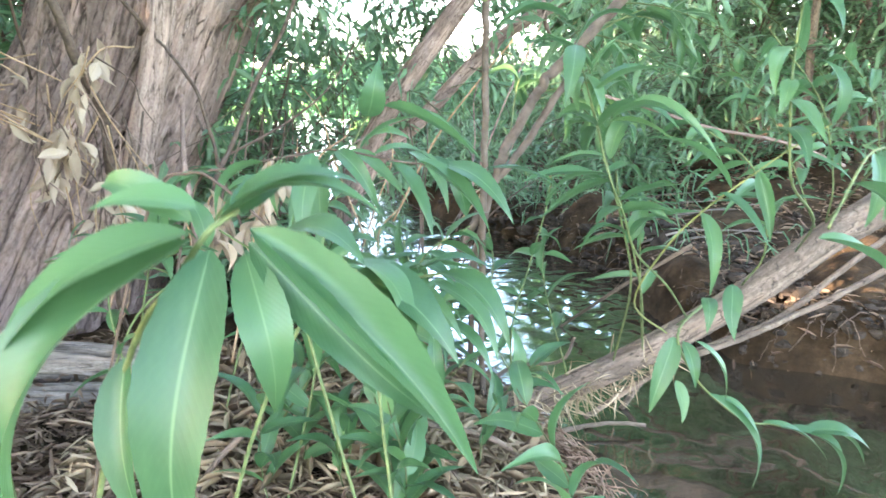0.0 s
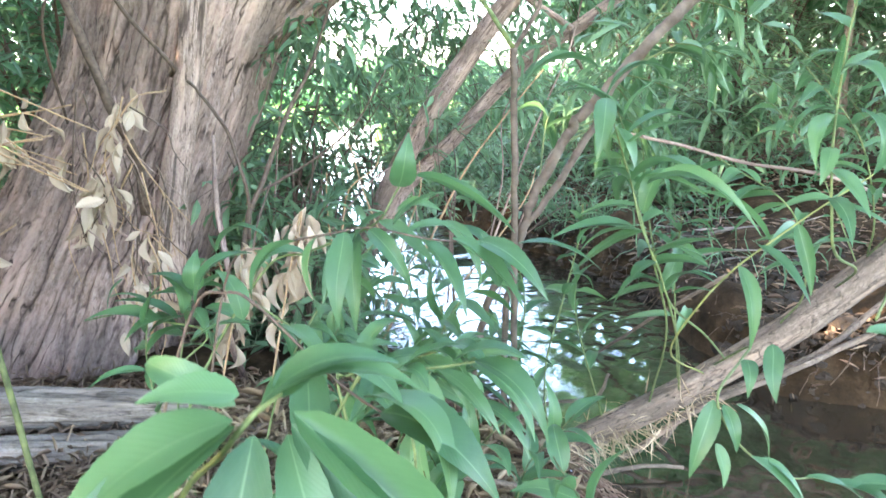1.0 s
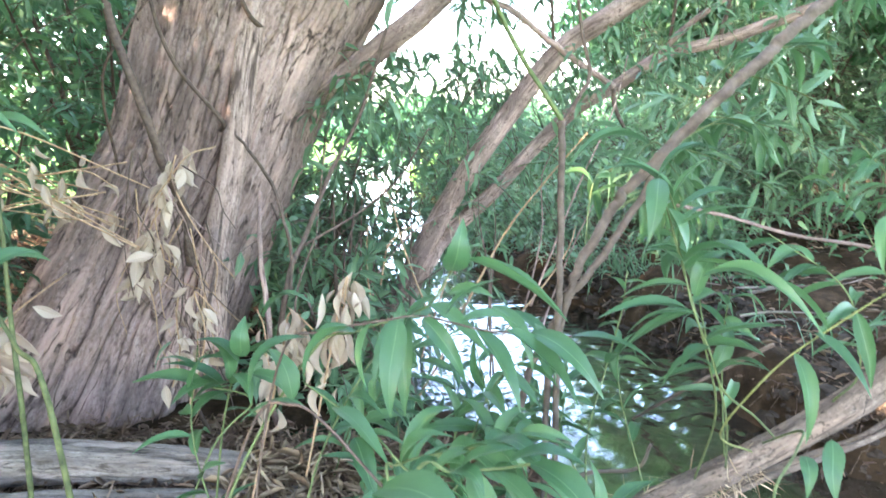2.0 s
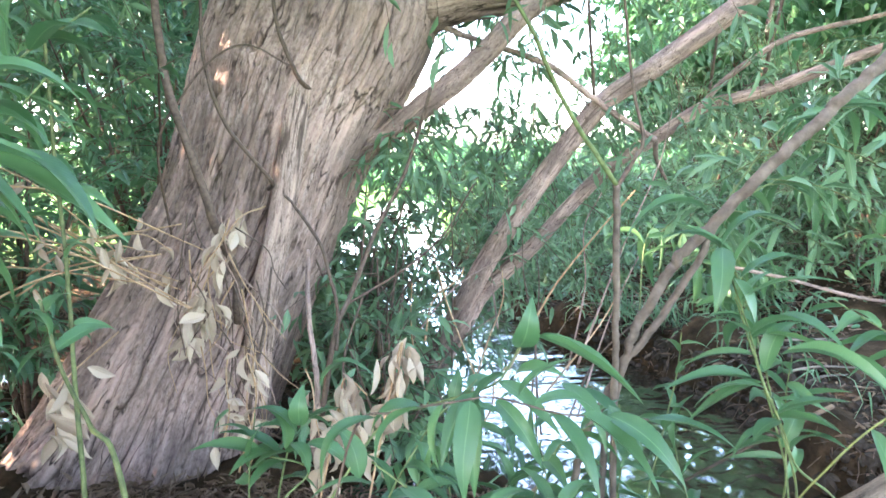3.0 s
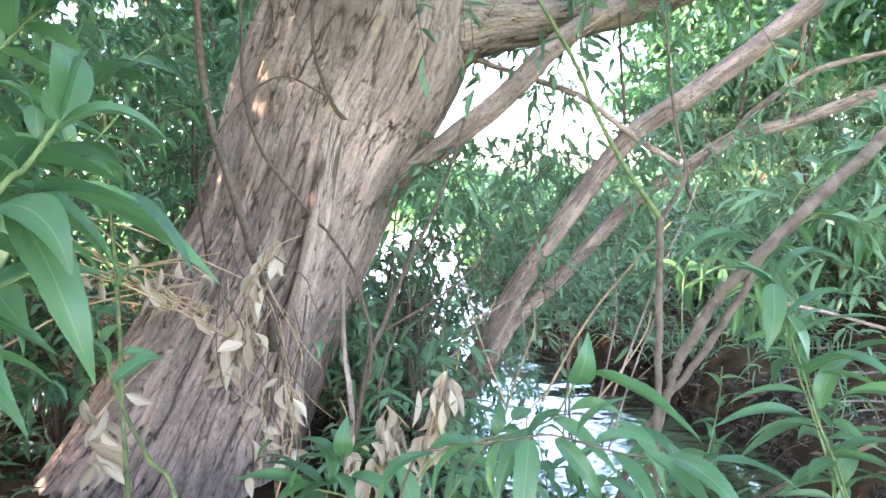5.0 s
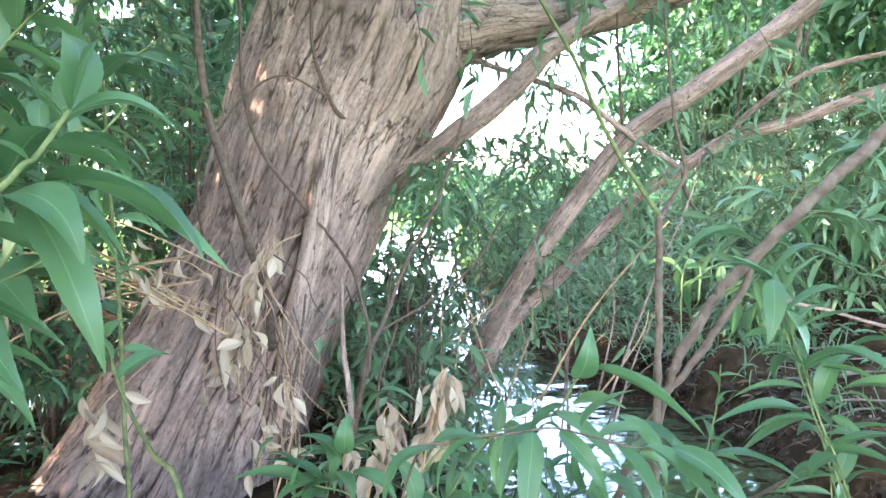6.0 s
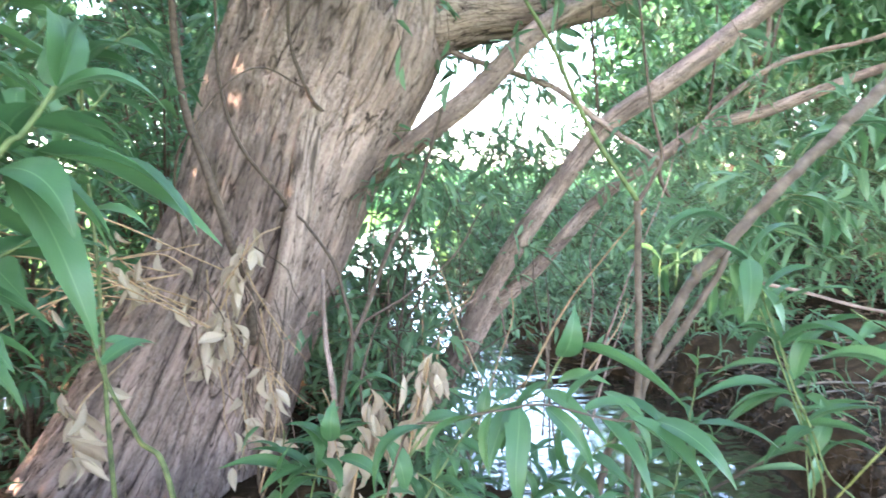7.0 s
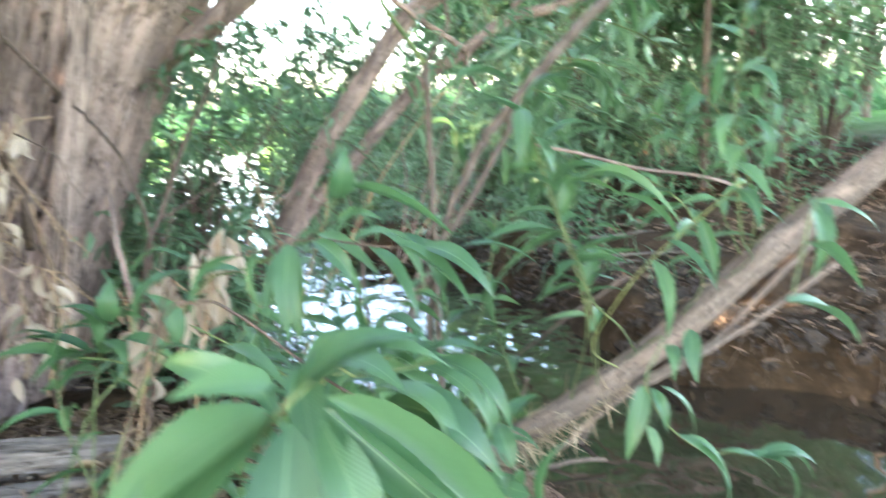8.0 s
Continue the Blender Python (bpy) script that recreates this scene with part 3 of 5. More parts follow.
TRUNK_TWIGS = [
    ([(-1.03, 2.42, 1.05), (-0.994, 2.34, 1.092), (-1.109, 2.269, 1.278), (-1.164, 2.251, 1.486), (-1.174, 2.273, 1.733), (-1.19, 2.3, 2.2)], 0.008, 0.005, TWIG),
    ([(-0.87, 2.45, 1.40), (-0.894, 2.387, 1.444), (-0.944, 2.347, 1.627), (-0.938, 2.314, 1.807), (-0.93, 2.2, 2.3)], 0.009, 0.005, TWIG),
    ([(-1.10, 2.25, 0.60), (-1.077, 2.196, 0.782), (-1.084, 2.109, 0.944), (-1.144, 2.076, 1.215), (-1.215, 2.086, 1.429), (-1.243, 2.114, 1.767), (-1.26, 2.1, 2.2)], 0.017, 0.011, TWIG),
    ([(-1.36, 2.32, 0.9), (-1.265, 2.107, 1.2), (-1.185, 2.135, 1.363), (-1.094, 2.158, 1.471), (-1.004, 2.227, 1.523), (-0.905, 2.337, 1.471)], 0.005, 0.003, TWIG),
    ([(-0.96, 2.38, 1.03), (-0.899, 2.342, 0.982), (-0.807, 2.294, 0.868), (-0.777, 2.287, 0.751), (-0.752, 2.279, 0.634), (-0.76, 2.26, 0.5)], 0.005, 0.007, TWIG),
    ([(-0.85, 2.25, 0.1), (-0.767, 2.268, 0.538), (-0.72, 2.339, 0.683), (-0.631, 2.425, 0.915), (-0.538, 2.508, 1.116), (-0.45, 2.55, 1.4)], 0.011, 0.006, TWIG),
    ([(-0.80, 2.20, 0.0), (-0.79, 2.05, 0.25), (-0.76, 2.02, 0.45), (-0.80, 2.1, 0.66), (-0.84, 2.25, 0.85)], 0.012, 0.007, LIMB_BARK),
    ([(-1.02, 2.15, 0.0), (-1.0, 2.0, 0.22), (-0.95, 1.97, 0.42), (-0.93, 2.05, 0.62), (-0.95, 2.2, 0.8)], 0.008, 0.004, TWIG),
    ([(-0.66, 2.15, 0.05), (-0.65, 2.05, 0.3), (-0.67, 2.03, 0.52), (-0.62, 2.1, 0.72)], 0.006, 0.003, TWIG),
    ([(-0.73, 2.33, 0.65), (-0.55, 2.421, 0.752), (-0.414, 2.502, 0.866), (-0.3, 2.55, 1.05)], 0.005, 0.003, TWIG),
]
for k, (pts, r0, r1, mat) in enumerate(TRUNK_TWIGS):
    stem("twig", pts, r0, r1, mat, willow, "bare brown side twig", 8, seed=k)
bark_tube("sprout", [(-1.14, 2.44, 0.25), (-1.07, 2.395, 0.61), (-0.975, 2.415, 1.003), (-0.915, 2.455, 1.359), (-0.835, 2.52, 1.675), (-0.76, 2.58, 2.0)], [0.055, 0.05, 0.045, 0.042, 0.040, 0.03], willow, 160, 60, 0.006, 12.0, 0, "smoother paler sprout grown together with the bole", SPROUT_BARK)


def box_of(rng, n, lo, hi):
    return rng.uniform(0, 1, (n, 3)) * (np.array(hi) - np.array(lo)) + np.array(lo)


def wild(rng, n, bias=(0, 0, 0.3)):
    return rng.normal(0, 1, (n, 3)) * np.array([1, 1, 0.6]) + np.array(bias)


rng = np.random.default_rng(11)
# small gaps in the crown let flecks of sun on to the far bank
FLECKS = [((1.38, 2.22, 0.27), 0.14), ((1.68, 2.55, 0.27), 0.17), ((1.15, 2.12, 0.2), 0.10)]
# the crown, out of view over and behind the camera, shades the place from the sun
p = box_of(rng, 380, (-5.5, -3.5, 2.6), (0.0, 1.2, 5.2))
shoots(willow, p, wild(rng, len(p), (0, 0, -0.2)), rng.uniform(0.5, 1.1, len(p)), 16, 0.13, 0.03, LEAF_MASS, 21, 0.6, 0.003, None, part_name="crown", plain=True, gaps=FLECKS)
p = np.vstack([box_of(rng, 1800, (-7.5, -2.2, 1.5), (-2.4, 1.1, 5.0)), box_of(rng, 780, (-7.5, 1.1, 1.5), (-2.4, 2.6, 5.0))])
shoots(willow, p, wild(rng, len(p), (0, 0, -0.2)), rng.uniform(0.5, 1.1, len(p)), 16, 0.16, 0.04, LEAF_MASS, 23, 0.6, 0.003, None, part_name="crown", plain=True, gaps=FLECKS)
p = box_of(rng, 420, (-3.6, 1.9, 1.9), (0.2, 4.6, 4.2))
shoots(willow, p, wild(rng, len(p), (0, 0, -0.2)), rng.uniform(0.4, 0.9, len(p)), 14, 0.12, 0.026, LEAF_MASS, 22, 0.6, 0.003, TWIG, part_name="crown", plain=True, gaps=FLECKS)

# unseen leaf boxes added overhead to shade the fan, bole foot and right bank
p = np.vstack([box_of(rng, 380, (-0.4, -3.5, 2.5), (3.8, 0.8, 4.8)), box_of(rng, 190, (-2.4, 0.2, 2.5), (-0.6, 2.1, 4.0)), box_of(rng, 150, (1.3, 1.0, 2.3), (3.6, 3.6, 3.8)), box_of(rng, 110, (-1.6, -1.4, 2.8), (0.9, 0.5, 3.4)), box_of(rng, 70, (-0.9, -0.4, 2.6), (0.2, 0.7, 3.2))])
shoots(willow, p, wild(rng, len(p), (0, 0, -0.2)), rng.uniform(0.5, 1.0, len(p)), 16, 0.15, 0.036, LEAF_MASS, 29, 0.5, 0.003, None, part_name="crown", plain=True, gaps=FLECKS)

# unseen leaves added sunward of these spots to keep the sun off them
spots = np.array([(0.45, 2.0, 1.0), (0.75, 2.2, 1.25), (0.2, 1.85, 0.7), (2.0, 4.6, 1.2), (2.6, 4.3, 1.4), (1.6, 4.5, 0.9), (2.6, 5.6, 1.8), (3.4, 5.2, 2.0)])
p = spots[rng.integers(0, 8, 420)] + rng.uniform(4.0, 7.0, (420, 1)) * np.array(sun_dir) + rng.normal(0, 0.33, (420, 3))
shoots(willow, p, wild(rng, len(p), (0, 0, -0.2)), rng.uniform(0.3, 0.7, len(p)), 16, 0.16, 0.05, LEAF_MASS, 27, 0.4, 0.003, None, part_name="crown", plain=True, gaps=FLECKS)

# drooping sprays behind the limbs, between the bole and the sky
p = np.vstack([box_of(rng, 150, (-0.85, 2.95, 0.85), (0.12, 4.3, 1.42)), box_of(rng, 85, (-0.85, 2.9, 0.30), (-0.25, 3.9, 0.95))])
shoots(willow, p, wild(rng, len(p), (0.2, 0.1, -0.3)), rng.uniform(0.25, 0.5, len(p)), 12, 0.10, 0.022, LEAF_MASS, 24, 0.6, 0.003, TWIG)

# thin sprays that hang from the side limb against the sky
p = box_of(rng, 105, (-0.3, 3.7, 1.45), (1.3, 5.2, 2.35))
shoots(willow, p, wild(rng, len(p), (0.3, 0.1, -0.3)), rng.uniform(0.25, 0.55, len(p)), 9, 0.085, 0.017, LEAF_MASS, 28, 0.6, 0.0035, TWIG)

# ---- willow stems that lean out over the water ----
def leaning(points, r0, r1, seed, label, mat=LIMB_BARK, extra=()):
    t = thing("willow_sapling", points[0], label, "sapling", "young willow stems over the stream")
    if r0 > 0.03:
        bark_tube("stem", points, [r0, r0 * 0.9, r0 * 0.8, (r0 + r1) / 2, r1], t, 170, 34, r0 * 0.13, seed * 3.1, 0, "", mat, 60.0)
    else:
        stem("stem", points, r0, r1, mat, t, "", 14, len(points) * 12, 0.05, seed)
    for k, (pts, a, b, m) in enumerate(extra):
        stem("twig", pts, a, b, m, t, "", 8, seed=seed + k)
    return t


br1 = leaning([(-0.72, 3.10, -0.10), (-0.60, 3.10, 0.10), (-0.452, 3.08, 0.379), (-0.314, 3.03, 0.638), (-0.17, 3.0, 0.873), (0.002, 3.0, 1.109), (0.2, 3.03, 1.351), (0.424, 3.06, 1.505), (0.663, 3.12, 1.669), (0.953, 3.2, 1.887), (1.256, 3.3, 2.104), (1.9, 3.6, 2.6)], 0.050, 0.036, 1,
              "pale pinkish-brown willow stem leaning out over the stream", extra=[
    ([(-0.60, 2.96, 1.75), (-0.516, 2.95, 1.713), (-0.351, 2.95, 1.644), (-0.211, 2.96, 1.59), (-0.024, 2.97, 1.52), (0.092, 2.98, 1.437), (0.196, 3.0, 1.361), (0.303, 3.0, 1.289), (0.429, 3.02, 1.202)], 0.013, 0.013, LIMB_BARK),
    ([(0.429, 3.02, 1.202), (0.435, 3.02, 1.127), (0.476, 3.02, 1.036)], 0.012, 0.007, TWIG),
    ([(0.147, 3.0, 1.929), (0.157, 3.0, 1.668), (0.179, 3.03, 1.364)], 0.005, 0.007, TWIG),
    ([(0.93, 3.19, 1.87), (0.925, 3.17, 1.76), (0.90, 3.16, 1.68)], 0.014, 0.006, LIMB_BARK)])
br2 = leaning([(-0.62, 3.14, -0.10), (-0.50, 3.10, 0.2), (-0.373, 3.06, 0.425), (-0.293, 3.1, 0.548), (-0.076, 3.16, 0.748), (0.117, 3.22, 0.949), (0.3, 3.28, 1.113), (0.493, 3.34, 1.222), (0.723, 3.4, 1.362), (0.986, 3.45, 1.424), (1.225, 3.5, 1.505), (1.461, 3.55, 1.587), (1.755, 3.6, 1.683), (2.3, 3.8, 1.9)], 0.036, 0.017, 2,
              "thinner willow stem that bends level above the stream", extra=[
    ([(0.70, 3.39, 1.35), (0.771, 3.4, 1.444), (0.898, 3.42, 1.545), (1.053, 3.45, 1.647), (1.254, 3.5, 1.711), (1.482, 3.55, 1.752), (2.0, 3.7, 1.9)], 0.016, 0.010, LIMB_BARK),
    ([(1.101, 3.45, 1.998), (1.038, 3.45, 1.711), (0.974, 3.45, 1.422)], 0.006, 0.010, TWIG),
    ([(0.775, 3.4, 2.002), (0.765, 3.4, 1.662), (0.728, 3.4, 1.367)], 0.005, 0.008, TWIG)])
br3 = leaning([(-0.04, 1.76, -0.08), (0.0, 1.73, 0.25), (0.016, 1.72, 0.396), (0.086, 1.72, 0.57), (0.128, 1.72, 0.657), (0.172, 1.73, 0.764), (0.238, 1.74, 0.887), (0.296, 1.74, 0.962), (0.415, 1.74, 1.089), (0.531, 1.76, 1.193), (0.643, 1.8, 1.291), (0.813, 1.9, 1.411), (1.2, 2.2, 1.65)], 0.0085, 0.0165, 3,
              "grey-brown forked willow stem standing in the water", STEM_BARK, extra=[
    ([(0.07, 1.70, -0.08), (0.079, 1.7, 0.379), (0.09, 1.7, 0.499), (0.119, 1.7, 0.635), (0.154, 1.7, 0.678), (0.223, 1.71, 0.781), (0.292, 1.72, 0.885), (0.34, 1.735, 0.985)], 0.0085, 0.0095, STEM_BARK)])
br4 = leaning([(0.11, 1.68, -0.05), (0.105, 1.68, 0.35), (0.102, 1.68, 0.662), (0.1, 1.68, 0.786), (0.099, 1.68, 0.948), (0.1, 1.68, 1.075)], 0.0085, 0.0085, 4,
              "thin upright willow stem with a high fork", STEM_BARK, extra=[
    ([(0.1, 1.68, 1.075), (0.016, 1.67, 1.207), (-0.05, 1.65, 1.329), (-0.09, 1.62, 1.415), (-0.171, 1.58, 1.55), (-0.3, 1.5, 1.75)], 0.006, 0.004, GREEN_TWIG),
    ([(0.1, 1.68, 1.07), (0.143, 1.7, 1.133), (0.165, 1.72, 1.186), (0.143, 1.75, 1.321), (0.12, 1.77, 1.57)], 0.006, 0.003, TWIG)])


def along(points, n, rng, lo=0.2, hi=1.0):
    path = glide(points, 60)
    return path[(rng.uniform(lo, hi, n) * 59).astype(int)]


# ---- dead wood ----
logthing = thing("leaning_log", (0.08, 1.59, 0.0), "dirty leaning dead limb with bark worn off, over the pool", "log")
bark_tube("limb", [(0.0, 1.58, -0.02), (0.079, 1.594, 0.019), (0.23, 1.644, 0.07), (0.533, 1.708, 0.185), (0.835, 1.764, 0.342), (1.059, 1.831, 0.472), (1.232, 1.89, 0.550), (1.8, 2.1, 0.80)], [0.026, 0.032, 0.037, 0.043, 0.048], logthing, 140, 44, 0.006, 5.0, 0, "", LOG_BARK, 40.0)
for k, pts in enumerate(([(0.82, 2.18, 0.37), (0.60, 2.30, 0.17), (0.40, 2.45, -0.05)], [(1.5, 2.0, 0.42), (1.164, 1.912, 0.285), (0.879, 1.824, 0.188), (0.624, 1.747, 0.127), (0.381, 1.664, 0.02)], [(1.45, 2.1, 0.45), (1.195, 1.976, 0.331), (1.001, 1.89, 0.227), (0.87, 1.872, 0.175), (0.61, 1.796, 0.10), (0.5, 1.75, 0.0)], [(0.30, 1.60, 0.015), (0.42, 1.61, 0.03), (0.53, 1.62, 0.02)], [(0.2, 1.42, 0.04), (0.082, 1.356, 0.14), (-0.109, 1.273, 0.219), (-0.251, 1.229, 0.248), (-0.382, 1.176, 0.241), (-0.5, 1.12, 0.1)], [(0.15, 1.85, 0.05), (0.22, 1.888, 0.07), (0.352, 1.898, 0.08), (0.395, 1.914, 0.15)])):
    b = thing("fallen_stick", pts[-1], "thin bare grey stick fallen across the water's edge", "stick", "sticks at the water's edge")
    stem("stick", pts, 0.010 if k in (1, 2) else 0.007, 0.008 if k in (1, 2) else 0.005, LOG_BARK, b, "", 8, seed=30 + k)


def fallen(pts, r0, r1, seed):
    t = thing("fallen_log", pts[0], "weathered silver-grey split log lying before the willow's foot", "log", "fallen logs")
    bark_tube("log", pts, [r0, (r0 + r1) / 2, r1], t, 110, 48, 0.014, seed, 0, "", SILVER_WOOD, 12.0)


fallen([(-2.0, 1.45, 0.20), (-1.378, 1.60, 0.20), (-1.029, 1.65, 0.185), (-0.73, 1.71, 0.14)], 0.060, 0.045, 3.3)
fallen([(-1.9, 1.32, 0.15), (-1.302, 1.46, 0.15), (-0.975, 1.53, 0.135), (-0.698, 1.594, 0.115), (-0.46, 1.67, 0.10)], 0.045, 0.030, 5.6)


# ---- far bank shrubs, trees and distance ----
def shrub(place, height, spread, n_stems, n_shoots, leaf_len, leaf_wid, mat, seed, label, per=13, name="willow_shrub", hang=0.6, shoot=(0.3, 0.7), low=0.12):
    rng = np.random.default_rng(seed)
    t = thing(name, place, label, "shrub", "shrubs on the banks")
    allp, alld = [], []
    for k in range(n_stems):
        a, lean = rng.uniform(0, 6.28), rng.uniform(0.15, 1.0) * spread
        h = height * rng.uniform(0.7, 1.0)
        d = np.array([math.cos(a), math.sin(a)]) * lean
        pts = [(place[0] + d[0] * f ** 1.3, place[1] + d[1] * f ** 1.3, place[2] - 0.1 + (h + 0.1) * f) for f in (0, 0.3, 0.65, 1.0)]
        stem("stem", pts, 0.016 * height / 2 + 0.004, 0.004, TWIG, t, "", 6, 14, 0.06, seed + k)
        q = along(pts, n_shoots, rng, low, 1.0)
        allp.append(q)
        dd = wild(rng, n_shoots, (0, 0, 0.4))
        alld.append(dd)
    p, d = np.vstack(allp), np.vstack(alld)
    shoots(t, p, d, rng.uniform(*shoot, len(p)), per, leaf_len, leaf_wid, mat, seed + 1, 0.45, 0.003, TWIG, hang=hang)
    return t


def gz(x, y):
    return float(ground_height(np.array(float(x)), np.array(float(y))))


SHRUBS = [  # x, y, height, spread, stems, shoots a stem
    (0.35, 5.9, 0.35, 0.4, 6, 14), (0.95, 4.9, 0.5, 0.4, 6, 18), (0.35, 4.9, 0.22, 0.35, 7, 12), (1.15, 4.2, 0.24, 0.35, 7, 14), (-0.1, 5.3, 0.25, 0.35, 6, 12),  (1.6, 4.5, 0.9, 0.5, 7, 20), (1.3, 5.6, 0.7, 0.6, 7, 20),
    (1.9, 4.9, 1.45, 0.7, 7, 22), (2.3, 4.3, 1.0, 0.5, 5, 16), (2.7, 4.2, 1.7, 0.8, 7, 22), (2.6, 5.8, 2.2, 1.0, 8, 24), (3.8, 5.2, 2.2, 1.1, 8, 24),
    (-0.2, 6.9, 0.8, 0.6, 6, 22), (0.6, 7.2, 0.9, 0.8, 7, 22), (1.6, 7.0, 1.8, 0.9, 8, 24), (3.2, 7.5, 2.4, 1.2, 8, 24), (4.8, 7.0, 2.6, 1.3, 8, 24), (-0.6, 9.0, 1.2, 0.8, 6, 22), (0.6, 9.5, 1.2, 0.9, 6, 22)]
for k, (x, y, h, s, n, m) in enumerate(SHRUBS):
    shrub((x, y, gz(x, y)), h, s, n, m, 0.12, 0.024, LEAF_MASS, 100 + 7 * k, "dense green willow shrub on the muddy far bank", low=0.45 if x > 1.2 and y < 6.2 else 0.12)
# the last seven stand out of view, added to shade the bole's foot
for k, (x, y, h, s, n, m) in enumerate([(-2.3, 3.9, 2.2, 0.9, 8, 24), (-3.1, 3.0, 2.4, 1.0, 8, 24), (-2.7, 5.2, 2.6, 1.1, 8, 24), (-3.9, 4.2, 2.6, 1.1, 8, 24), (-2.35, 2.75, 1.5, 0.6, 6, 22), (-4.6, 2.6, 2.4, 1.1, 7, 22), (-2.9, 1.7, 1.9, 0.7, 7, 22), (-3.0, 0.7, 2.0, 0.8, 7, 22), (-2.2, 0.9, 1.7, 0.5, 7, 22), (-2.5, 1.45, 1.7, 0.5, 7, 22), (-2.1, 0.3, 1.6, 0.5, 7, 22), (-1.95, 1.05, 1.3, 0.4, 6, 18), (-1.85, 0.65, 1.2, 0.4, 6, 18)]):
    shrub((x, y, gz(x, y)), h, s, n, m, 0.11, 0.028, LEAF_DARK, 300 + 7 * k, "dark shaded willow shrub behind the old willow, the unseen ones added to shade its foot")
# low shaded growth that hangs over the water between the bole and the leaning stem
for k, (x, y, h, s, n, m) in enumerate([(-0.72, 2.72, 0.8, 0.3, 6, 11), (-0.95, 3.15, 1.05, 0.4, 6, 11), (-1.5, 3.9, 1.1, 0.45, 7, 16), (-1.9, 5.2, 1.0, 0.5, 7, 16), (-0.62, 2.45, 0.55, 0.25, 5, 10), (-0.84, 3.35, 0.85, 0.32, 6, 14), (-1.0, 3.7, 0.9, 0.4, 6, 14)]):
    shrub((x, y, gz(x, y)), h, s, n, m, 0.11, 0.027, LEAF_MASS, 400 + 7 * k, "shaded willow growth hanging over the stream", 11, shoot=(0.25, 0.5))


def tree(place, height, crown_r, seed, label, leaf_len=0.13, n=420, low=0.35, mat=LEAF_BROAD):
    rng = np.random.default_rng(seed)
    t = thing("alder_tree", place, label, "tree", "slim trees beyond the far bank")
    x, y, z = place
    top = (x + rng.normal(0, 0.3), y + rng.normal(0, 0.3), z + height)
    pts = [(x, y, z - 0.1), (x + rng.normal(0, 0.1), y, z + height * 0.35), (x + rng.normal(0, 0.2), y, z + height * 0.7), top]
    stem("trunk", pts, 0.006 + height * 0.010, 0.010, LOG_BARK, t, "", 9, 30, 0.06, seed)
    path = glide(pts, 50)
    for k in range(7):
        b = path[int(49 * rng.uniform(low, 0.9))]
        a = rng.uniform(0, 6.28)
        e = b + np.array([math.cos(a) * crown_r * 0.8, math.sin(a) * crown_r * 0.8, rng.uniform(0.1, 0.7)])
        stem("limb", [b, (b + e) / 2 + np.array([0, 0, 0.12]), e], 0.018, 0.006, LOG_BARK, t, "", 6, 10, 0.05, seed + k)
    # clumps of uneven size round the limbs
    c = box_of(rng, 26, (x - crown_r, y - crown_r, z + height * low), (x + crown_r, y + crown_r, z + height))
    p = c[rng.integers(0, 26, n)] + rng.normal(0, crown_r * 0.17, (n, 3))
    shoots(t, p, wild(rng, n, (0, 0, 0.1)), rng.uniform(0.3, 0.7, n), 13, leaf_len, leaf_len * 0.55, mat, seed + 1, 0.4, 0.003, None, part_name="crown", plain=True)
    return t


# the last two, mostly out of view, are added to shade bank and pool
TREES = [(1.95, 8.6, 3.1, 0.8), (2.4, 10.0, 3.4, 1.0), (2.45, 7.2, 4.8, 1.1), (2.9, 6.4, 5.0, 1.3), (4.1, 6.6, 5.2, 1.5), (2.9, 8.6, 6.0, 1.7), (4.7, 9.0, 6.4, 1.9), (6.4, 8.0, 6.2, 2.0), (3.9, 11.5, 7.0, 2.1), (6.5, 12.0, 7.5, 2.4), (9.0, 10.5, 7.5, 2.6), (2.55, 5.0, 3.6, 0.9), (5.6, 5.6, 5.0, 1.5), (3.1, 3.4, 4.4, 1.25), (2.9, 1.5, 4.2, 1.2)]
for k, (x, y, h, r) in enumerate(TREES):
    tree((x, y, gz(x, y)), h, r, 500 + 11 * k, "slim leafy tree with a brown trunk on the far bank, the last two added for shade", 0.11 + 0.005 * y, 420, 0.55 if y < 4 else 0.35)
for k, (x, y, h, r) in enumerate([(2.2, 4.2, 2.4, 0.55), (2.7, 4.4, 3.2, 0.7)]):
    tree((x, y, gz(x, y)), h, r, 650 + 11 * k, "slim sapling with a bare brown stem on the far bank", 0.10, 70, 0.65)
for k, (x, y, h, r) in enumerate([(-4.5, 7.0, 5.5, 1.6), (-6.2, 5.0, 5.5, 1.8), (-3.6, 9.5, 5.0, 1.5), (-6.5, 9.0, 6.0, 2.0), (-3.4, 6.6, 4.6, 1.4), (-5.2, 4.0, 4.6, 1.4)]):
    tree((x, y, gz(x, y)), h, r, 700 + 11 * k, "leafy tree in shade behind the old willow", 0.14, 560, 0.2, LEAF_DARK)


